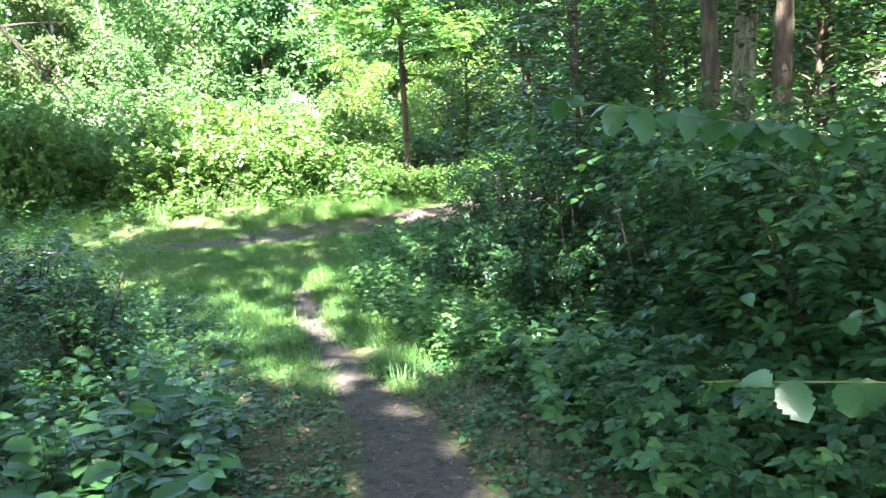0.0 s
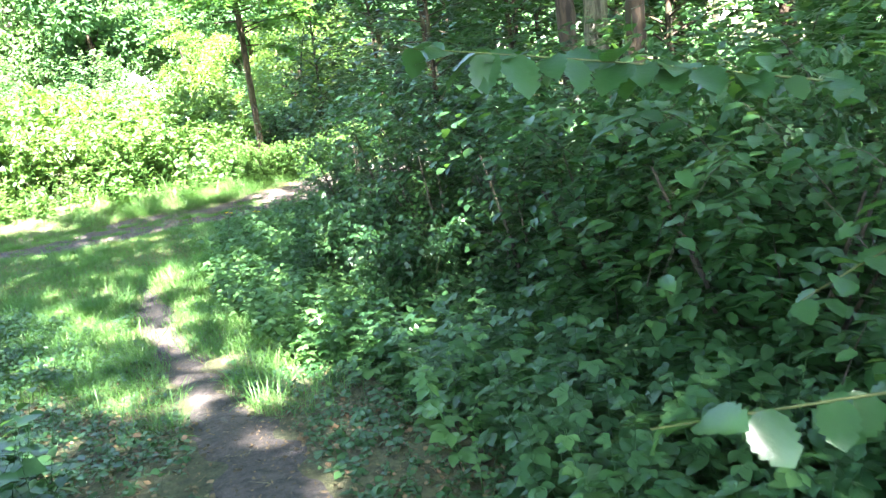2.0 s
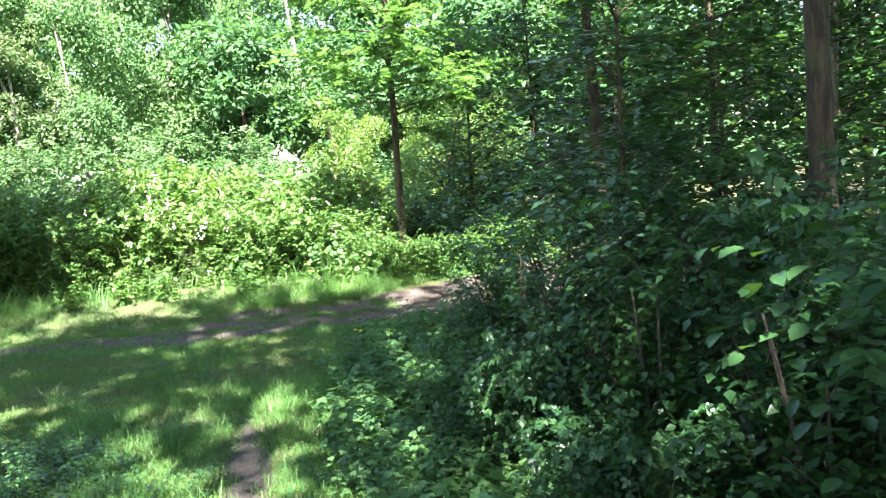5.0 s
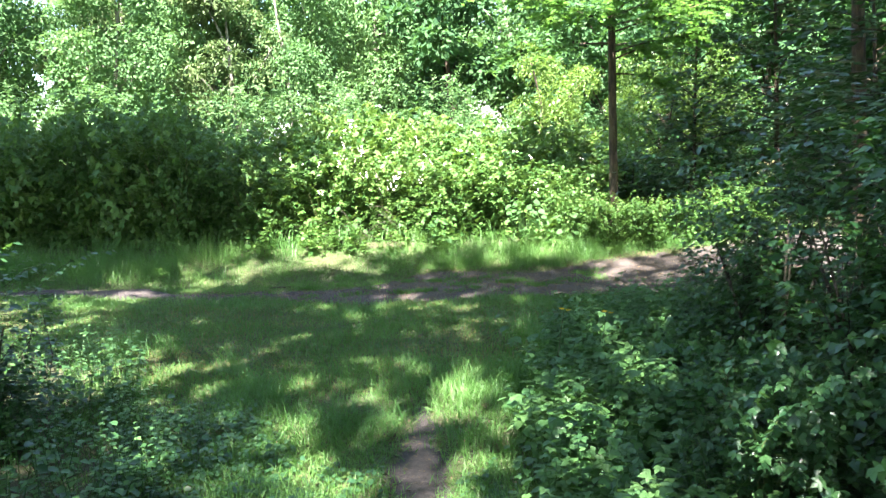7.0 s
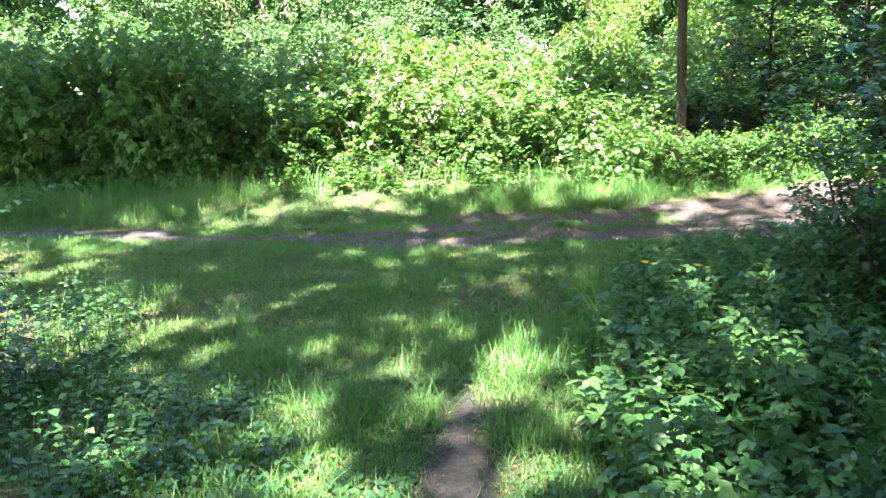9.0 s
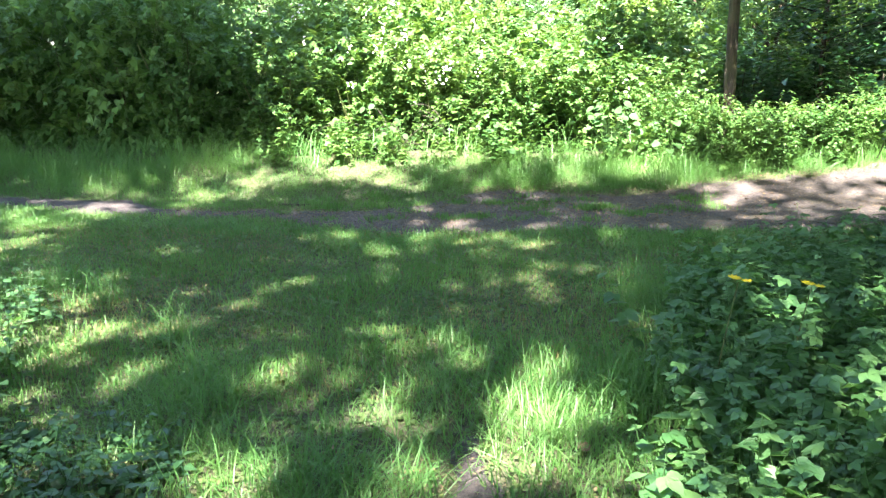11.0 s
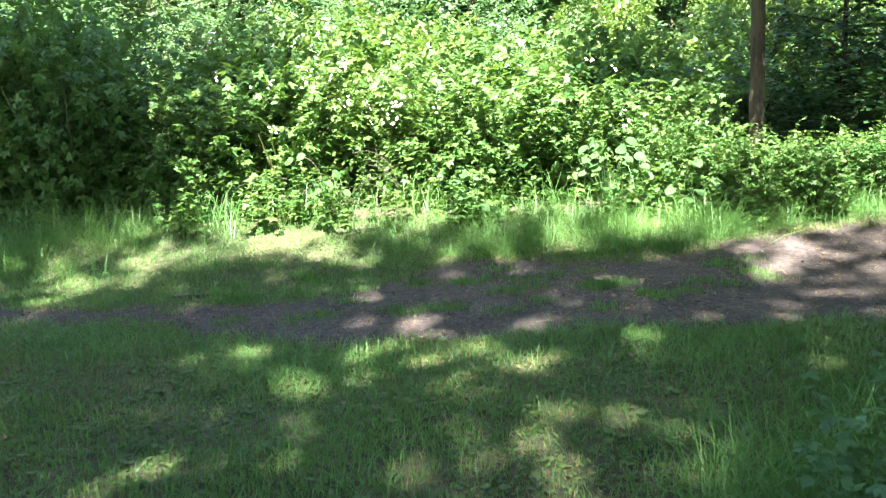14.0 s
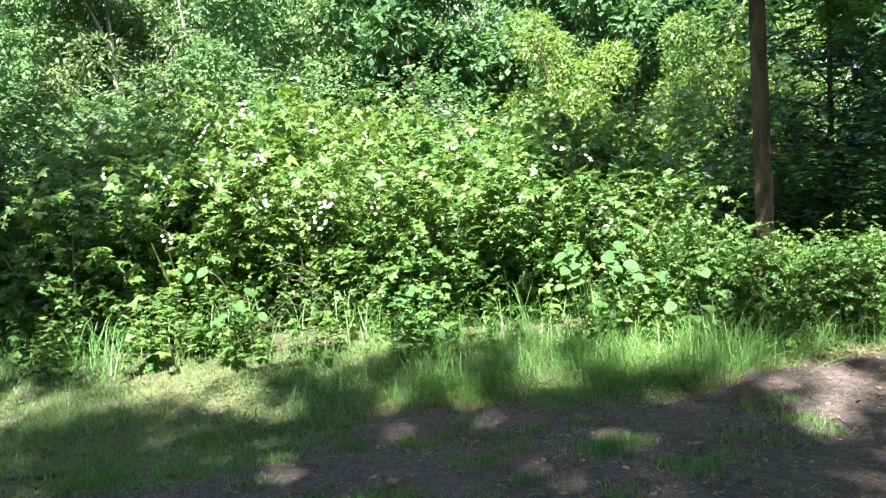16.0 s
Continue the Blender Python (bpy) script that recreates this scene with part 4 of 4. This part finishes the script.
# same herbs: shade-darkened leaf colour up to y 1.2, lighter leaf beyond
for sel, leaf, form in [(ok & (y < -1.6) & (rng.random(len(x)) < 0.7), M_SHADE_LEAF, COARSE), (ok & (y < 1.2) & (y >= -1.6), M_SHADE_LEAF, LEAF_6), (ok & (y >= 1.2), M_HERB, LEAF_4)]:
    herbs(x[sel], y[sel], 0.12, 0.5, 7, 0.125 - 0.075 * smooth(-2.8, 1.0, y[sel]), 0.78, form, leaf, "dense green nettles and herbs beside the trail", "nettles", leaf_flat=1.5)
x, y = scatter(9500, -0.2, 3.0, -4.8, 7.2)
edge = np.interp(y, RIGHT_Y, RIGHT_X)
ok = (x > edge) & (x < edge + 2.0)
near = ok & (x < edge + 0.9)
# shade is in the leaf colour below y 0.2, lighter tint above
for sel, leaf, size, form in [(near & (y < 0.2), M_SHADE_LEAF, 0.078, TRI_NEAR), (near & (y >= 0.2), M_HERB, 0.062, TRI_NEAR)]:
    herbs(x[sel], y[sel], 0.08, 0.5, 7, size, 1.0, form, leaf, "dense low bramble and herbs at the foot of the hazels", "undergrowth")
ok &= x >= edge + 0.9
herbs(x[ok], y[ok], 0.08, 0.5, 8, 0.055, 0.75, LEAF_2, M_SHADE_LEAF, "shaded herbs under the hazel thicket", "undergrowth")
x, y = scatter(1300, -4.2, 5, 10.9, 12.2)
ok = (y > np.interp(x, FAR_X, FAR_Y) + 0.45) & (rng.random(len(x)) < patchy(x, y, 1.6) ** 2 * 1.4)
herbs(x[ok], y[ok], 0.15, 0.7, 9, 0.07, 1.0, TRI, M_BRAMBLE, "sunlit herbs and bramble shoots behind the long grass", "undergrowth")
x, y = scatter(8500, -1.5, 0.9, -5, 3.2)
ok = (rng.random(len(x)) < 0.15 + 0.75 * patchy(x, y, 1.7)) & (trail_depth(x, y) + wobble(x, y) < -0.05) & (x > np.interp(y, LEFT_Y, LEFT_X) - 0.1) & (x < np.interp(y, RIGHT_Y, RIGHT_X) + 0.2)
herbs(x[ok], y[ok], 0.02, 0.10, 4, 0.036, 0.85, LEAF_6, M_SHADE_LEAF, "low ivy and seedlings on the woodland floor", "ground_ivy", 0.6)
x, y = scatter(900, -0.3, 1.6, -4.5, 7.2)
edge = np.interp(y, RIGHT_Y, RIGHT_X)
ok = (x > edge - 0.15) & (x < edge + 0.7) & (rng.random(len(x)) < patchy(x, y, 1.3))
herbs(x[ok], y[ok], 0.2, 0.55, 8, 0.068, 1.0, TRI_NEAR, M_HERB, "bramble shoots rising from the low undergrowth", "undergrowth", 0.4)
x, y = scatter(520, 0.22, 1.3, 3.4, 6.0)
herbs(x, y, 0.25, 0.58, 9, 0.06, 1.0, TRI_NEAR, M_HERB, "tall leafy herbs round the yellow flowers", "undergrowth", 0.25)
x, y = scatter(420, -3.4, -0.9, -5.2, 5.0)
edge = np.interp(y, LEFT_Y, LEFT_X)
ok = (x < edge - 0.05) & (x > edge - 1.6) & (rng.random(len(x)) < patchy(x, y, 1.9))
herbs(x[ok], y[ok], 0.35, 0.65, 8, 0.13 - 0.075 * smooth(-2.5, 1.5, y[ok]), 0.78, COARSE, M_SHADE_LEAF, "taller nettles standing out of the herbs", "nettles", 0.2)
x, y = scatter(2600, -5, 1.5, 2.5, 8.6)
ok = open_ground(x, y) & (x > np.interp(y, LEFT_Y, LEFT_X)) & (x < np.interp(y, RIGHT_Y, RIGHT_X) + 0.3)
herbs(x[ok], y[ok], 0.02, 0.06, 5, 0.045, 0.6, LEAF_2, M_TURF, "small plantains and clover among the grass", "clover", 0.6)

x, y = scatter(1300, -2.7, -0.9, 1.4, 4.2)
ok = (x > np.interp(y, LEFT_Y, LEFT_X) - 0.3) & (x < np.interp(y, LEFT_Y, LEFT_X) + 0.75) & open_ground(x, y)
herbs(x[ok], y[ok], 0.04, 0.17, 6, 0.05, 0.7, LEAF_4, M_SHADE_LEAF, "low dark herbs spreading from the nettles into the grass", "nettles", 0.4)

# dead leaves and crumbs on the earth
xa, ya = scatter(60000, -4.5, 3.8, 8.0, 11.0)
xb, yb = scatter(16000, -1.4, 0.6, -5.5, 4.2)
x, y = np.concatenate([xa, xb]), np.concatenate([ya, yb])
ok = ((trail_depth(x, y) > -0.6) & (y < 4.3)) | (path_depth(x, y) > -0.1)
x, y = x[ok], y[ok]
n = len(x)
at = np.stack([x, y, ground_z(x, y) + 0.024], -1)
a = rng.uniform(0, 6.28, n)
litter = new("leaf_litter", mesh_of("leaf_litter", *leaves(at, np.stack([np.cos(a), np.sin(a), rng.normal(0, 0.15, n)], -1), np.array([0, 0, 1.0]) + rng.normal(0, 0.3, (n, 3)),
                                                           rng.uniform(0.007, 0.02, n) * rng.choice([0.6, 0.8, 1.0, 1.0, 1.2, 2.2], n), rng.uniform(0.12, 0.6, n)), M_LITTER))
tagged(litter, "dry brown leaves and twigs scattered on the earth", "leaf litter", kind="stuff")

x, y = scatter(5200, -1.7, 0.9, -5.6, 1.2)
d = trail_depth(x, y)
ok = (d < 0.02) & (d > -0.95) & (rng.random(len(x)) < 0.25 + 0.75 * patchy(x, y, 1.9))
x, y = x[ok], y[ok]
n = len(x)
at = np.stack([x, y, ground_z(x, y) + rng.uniform(0.012, 0.03, n)], -1)
a = rng.uniform(0, 6.28, n)
dead = new("leaf_litter", mesh_of("leaf_litter", *leaves(at, np.stack([np.cos(a), np.sin(a), rng.normal(0, 0.25, n)], -1), np.array([0, 0, 1.0]) + rng.normal(0, 0.4, (n, 3)),
                                                         rng.uniform(0.015, 0.045, n), rng.uniform(0.35, 0.8, n), LEAF_4), M_LITTER))
tagged(dead, "brown fallen leaves lying under the nettles beside the trail", "leaf litter", kind="stuff")
# twigs and chips lying on the trodden earth
xa, ya = scatter(5200, -4.5, 3.5, 8.2, 10.6)
xb, yb = scatter(260, -0.7, 0.2, -5.0, 3.5)
x, y = np.concatenate([xa, xb]), np.concatenate([ya, yb])
ok = (path_depth(x, y) > 0) | (trail_depth(x, y) > 0)
x, y = x[ok], y[ok]
n = len(x)
a = rng.uniform(0, 6.28, n)
base = np.stack([x, y, ground_z(x, y) + 0.022], -1)
chips = shoots(base, np.stack([np.cos(a), np.sin(a), rng.normal(0, 0.04, n)], -1), rng.uniform(0.012, 0.05, n) * rng.choice([1.0, 1.0, 1.0, 2.2], n), np.zeros(n), 3)
twigs = new("twigs", mesh_of("twigs", *thin_stems(chips, 0.0032), M_CHIP))
tagged(twigs, "short dry twigs and wood chips strewn over the earth", "twigs", kind="stuff")

# ---- single things ----
for tx, ty, h, blade_count in [(0.02, 6.2, 0.42, 190), (0.22, 5.85, 0.36, 150), (-2.5, 5.35, 0.30, 150), (-2.15, 4.8, 0.28, 130), (-1.02, 5.4, 0.2, 90), (-3.83, 6.3, 0.32, 150), (-3.3, 6.0, 0.3, 120),
                         (-1.35, 3.9, 0.24, 130), (-1.25, 2.6, 0.26, 140), (-0.35, 3.6, 0.2, 90), (-0.15, 4.7, 0.3, 130), (0.95, 10.55, 0.5, 150), (1.8, 10.95, 0.55, 150), (-1.05, 1.5, 0.24, 120),
                         (-4.1, 10.95, 0.6, 24), (-4.7, 10.9, 0.55, 22), (-3.6, 11.1, 0.6, 24), (-0.9, 0.9, 0.2, 100), (0.05, 1.0, 0.2, 100), (2.7, 11.2, 0.5, 130), (-5.2, 10.9, 0.6, 40)]:
    count = int(blade_count * 1.4)
    bx, by = rng.normal(0, 0.06 + 0.1 * h, count), rng.normal(0, 0.06 + 0.1 * h, count)
    v, f = blades(tx + bx, ty + by, h * rng.uniform(0.45, 1.2, count), 0.0036 / h, 0.75 if h < 0.54 else 0.9, ARCHED)
    v[:, :2] -= (tx, ty)
    v[:, 2] -= float(ground_z(tx, ty))
    tuft = new("grass_tuft", mesh_of("grass_tuft", v, f, M_GRASS))
    tuft.location = (tx, ty, float(ground_z(tx, ty)))
    tagged(tuft, "soft arching tuft of tall seeding grass" if h > 0.45 else "soft arching tuft of long green grass", "grass tuft", "grass tufts")

# dead canes in a hollow of the brambles
canes = tagged(new("dead_canes"), "tangle of dry brown bramble canes in a hollow of the hedge", "branches")
canes.location = (-2.5, 11.35, float(ground_z(-2.5, 11.2)))
for i in range(16):
    a = rng.uniform(-0.6, 0.6)
    cane = bent((rng.uniform(-0.5, 0.5), rng.uniform(-0.1, 0.3), rng.uniform(0.2, 0.7)), (math.cos(a) * rng.choice([-1, 1]), -0.3, rng.uniform(-0.1, 0.5)), rng.uniform(0.2, 0.5),
                (0, -0.1, -rng.uniform(0.1, 0.4)), 6)
    part("cane", mesh_of("cane", *tube(cane, np.linspace(0.0045, 0.002, 6), 5), M_TWIG), canes)



def leaf_mesh(size, width, material, form=LEAF_10):
    v, f = leaves(np.zeros((1, 3)), np.array([[0, 1.0, 0]]), np.array([[0, 0, 1.0]]), np.array([size]), width, form)
    return mesh_of("leaf", v, f, material, True)


def aim(at, along, up):
    y = Vector(along).normalized()
    x = y.cross(Vector(up)).normalized()
    z = x.cross(y)
    return Matrix.Translation(at) @ Matrix((x, y, z)).transposed().to_4x4()


twig_leaf, branch_leaf = leaf_mesh(0.1, 0.86, M_HAZEL, SERRATE), leaf_mesh(0.125, 0.82, M_HAZEL, SERRATE)


def hazel_twig(start, way, length, count, label, sag=0.08, leaf=None, droop=-0.35, both=True):
    """A bare-stemmed twig with alternate broad leaves, each a piece of its own."""
    thing = tagged(new("hazel_twig"), label, "branch", "hazel twigs by the trail")
    thing.location = start
    pts = bent((0, 0, 0), way, length, (0, 0, -sag), 8)
    part("stem", mesh_of("stem", *tube(pts, np.linspace(0.0045, 0.0018, 8), 6), M_STEM, True), thing)
    w = Vector(unit(np.asarray(way, float)))
    side = w.cross(Vector((0, 0, 1))).normalized()
    for i in range(count):
        s = min(1.0, 0.12 + 0.88 * i / (count - 1) + rng.normal(0, 0.025))
        at = [float(np.interp(s, np.linspace(0, 1, 8), pts[:, k])) for k in range(3)]
        sign = 1 if i % 2 else -1
        along = w * 0.55 + side * sign * (0.9 if both else 0.4) + Vector((rng.normal(0, 0.45), rng.normal(0, 0.4), droop + rng.normal(0, 0.4)))
        up = Vector((rng.normal(0, 0.3), -0.35 + rng.normal(0, 0.2), 1))
        ob = part("leaf", leaf, thing)
        k = rng.uniform(0.6, 1.15)
        ob.matrix_basis = aim(at, along, up) @ Matrix.Diagonal((k, k, k, 1))
    return thing


hazel_twig((1.42, -3.76, 1.10), (-1.0, 0.10, 0.115), 1.1, 16, "thin hazel twig with broad serrate leaves over the trail", 0.02, twig_leaf, droop=-0.45)
hazel_twig((1.62, -3.3, 1.36), (-0.75, -0.02, -0.1), 0.66, 11, "hazel twig with broad green leaves in the thicket", 0.05, twig_leaf)
hazel_twig((1.6, -3.55, 1.27), (-0.7, -0.15, 0.08), 0.7, 11, "hazel twig with broad green leaves in the thicket", 0.06, twig_leaf)
hazel_twig((1.6, -2.85, 1.66), (-1.3, 0.0, 0.28), 1.38, 36, "long level hazel branch with overlapping leaves across the view", 0.03, branch_leaf, -0.42)

# bare hanging branch at the edge of the clearing
bare = tagged(new("bare_branch"), "dark leafless branch with forked twigs hanging from a tree", "branch")
bare.location = (-4.1, -0.5, 3.9)
stem = np.array([(0, 0, 0), (0.7, 0.08, -0.45), (1.3, 0.16, -0.95), (1.86, 0.23, -1.35), (1.99, 0.29, -1.52), (2.14, 0.35, -1.77), (2.14, 0.36, -1.92)])
part("branch", mesh_of("branch", *tube(stem, [0.035, 0.026, 0.018, 0.013, 0.010, 0.006, 0.003], 7), M_TWIG, True), bare)
for k, way, length, bend in [(2, (0.55, 0.06, -0.25), 0.62, (0.05, 0.02, -0.42)), (1, (1.0, 0.1, -0.28), 1.1, (0.1, 0.0, -0.16)), (3, (0.3, 0.1, -0.5), 0.3, (0.05, 0, -0.05)),
                             (4, (0.5, 0.05, -0.35), 0.3, (0.0, 0, -0.1)), (2, (0.9, 0.1, 0.05), 0.55, (0.05, 0, -0.08)), (3, (0.6, 0.0, 0.1), 0.35, (0, 0, -0.05))]:
    twig = bent(stem[k], way, length, bend, 7)
    part("twig", mesh_of("twig", *tube(twig, np.linspace(0.009, 0.003, 7), 5), M_TWIG, True), bare)

# a stick on the path
stick = new("stick", mesh_of("stick", *tube(bent((-0.16, 0.02, 0), (1, -0.12, 0.02), 0.34, (0, 0.02, 0), 7), [0.012, 0.016, 0.014, 0.016, 0.013, 0.014, 0.008], 7), M_TWIG, True))
stick.location = (-3.21, 9.47, float(ground_z(-3.21, 9.47)) + 0.016)
tagged(stick, "short dark dead stick lying at the path's edge", "stick")

# yellow flower heads in the herbs
petal = leaf_mesh(0.022, 0.5, M_YELLOW, LEAF_2)


def yellow_flower(x, y, h):
    thing = tagged(new("yellow_flower"), "yellow composite flower on a green stem among herbs", "flower", "yellow flowers at the thicket")
    thing.location = (x, y, float(ground_z(x, y)))
    part("stem", mesh_of("stem", *tube(bent((0, 0, 0), (0.1, -0.05, 1), h, (0.02, 0, 0), 5), np.linspace(0.004, 0.0025, 5), 5), M_STEM), thing)
    top = Vector((0.1 * h + 0.02, -0.05 * h, h))
    for c in range(3):
        mid = top + Vector((0.03 * math.cos(2.1 * c), 0.03 * math.sin(2.1 * c), 0.008 * c))
        for i in range(8):
            a = i * math.pi / 4
            ob = part("petal", petal, thing)
            ob.matrix_basis = aim(mid, (math.cos(a), math.sin(a) - 0.3, 0.35), (0, -0.5, 1))
    return thing


yellow_flower(0.12, 4.45, 0.63)
yellow_flower(0.44, 4.62, 0.56)

# broad-leaved plant before the brambles
burdock_leaf = leaf_mesh(0.115, 0.92, M_BROAD, SERRATE)
for bx, by, count, top in [(0.12, 11.05, 30, 0.8), (-2.6, 11.15, 9, 0.75), (0.75, 11.1, 14, 0.5), (-1.2, 11.1, 10, 0.6)]:
    plant = tagged(new("broad_leaved_plant"), "sunlit plant with broad pale green leaves before the brambles", "plant", "broad-leaved plants")
    plant.location = (bx, by, float(ground_z(bx, by)))
    for i in range(count):
        a = rng.uniform(0, 6.28)
        h = top * rng.uniform(0.35, 1.0)
        r = rng.uniform(0.06, 0.3)
        tip = Vector((r * math.cos(a), r * math.sin(a) * 0.7 - 0.08, h))
        part("stalk", mesh_of("stalk", *tube([(tip.x * 0.3, tip.y * 0.3 + 0.12, 0), (tip.x * 0.5, tip.y * 0.5 + 0.1, tip.z * 0.65), tip], [0.004, 0.003, 0.002], 5), M_BROAD), plant)
        ob = part("leaf", burdock_leaf, plant)
        k = rng.uniform(0.5, 1.0)
        ob.matrix_basis = aim(tip, (math.cos(a), math.sin(a) - 0.5, rng.uniform(-0.6, -0.1)), (rng.normal(0, 0.3), -0.5 + rng.normal(0, 0.3), 0.9)) @ Matrix.Diagonal((k, k, k, 1))

# brown tree stump that catches the sun deep in the wood
snag = tagged(new("broken_trunk"), "pale sunlit broken trunk standing in the wood", "tree trunk", "trees in the wood")
snag.location = (6.2, 6.75, float(ground_z(6.2, 6.75)))
part("trunk", mesh_of("trunk", *tube(bent((0, 0, -0.1), (0.04, 0, 1), 5.2, (0.1, 0, 0), 8), [0.24, 0.2, 0.19, 0.19, 0.18, 0.17, 0.16, 0.08], 11), M_GREY_BARK, True), snag)
part("limb", mesh_of("limb", *tube(bent((0.1, 0, 3.6), (-0.5, -0.1, 0.8), 0.9, (0, 0, 0), 5), [0.09, 0.08, 0.07, 0.06, 0.02], 8), M_GREY_BARK, True), snag)

# single fallen leaves
dry_leaf = leaf_mesh(0.075, 0.7, M_LITTER)
for lx, ly, turn in [(-0.35, 4.2, 20), (0.1, 10.15, 200), (-0.75, -0.4, 70), (-0.9, 0.1, 140), (0.3, 9.3, 300), (-1.2, 9.0, 30)]:
    ob = new("fallen_leaf", dry_leaf)
    ob.matrix_basis = pose(lx, ly, float(ground_z(lx, ly)) + 0.034, 8, -6, turn)
    tagged(ob, "single dry brown leaf lying on the ground", "leaf", "fallen leaves")

# herb layer of the wood on either side, out of the walker's way
x, y = scatter(15000, -17, 15, -14, 9)
ok = (x < np.interp(y, LEFT_Y, LEFT_X) - 2.4) | (x > np.interp(y, RIGHT_Y, RIGHT_X) + 1.9) | ((y < -6.2) & (np.abs(x + 0.28) > 0.45))
herbs(x[ok], y[ok], 0.15, 0.5, 6, 0.14, 0.75, LEAF_2, M_SHADE_LEAF, "dark green herbs covering the floor of the wood", "undergrowth")
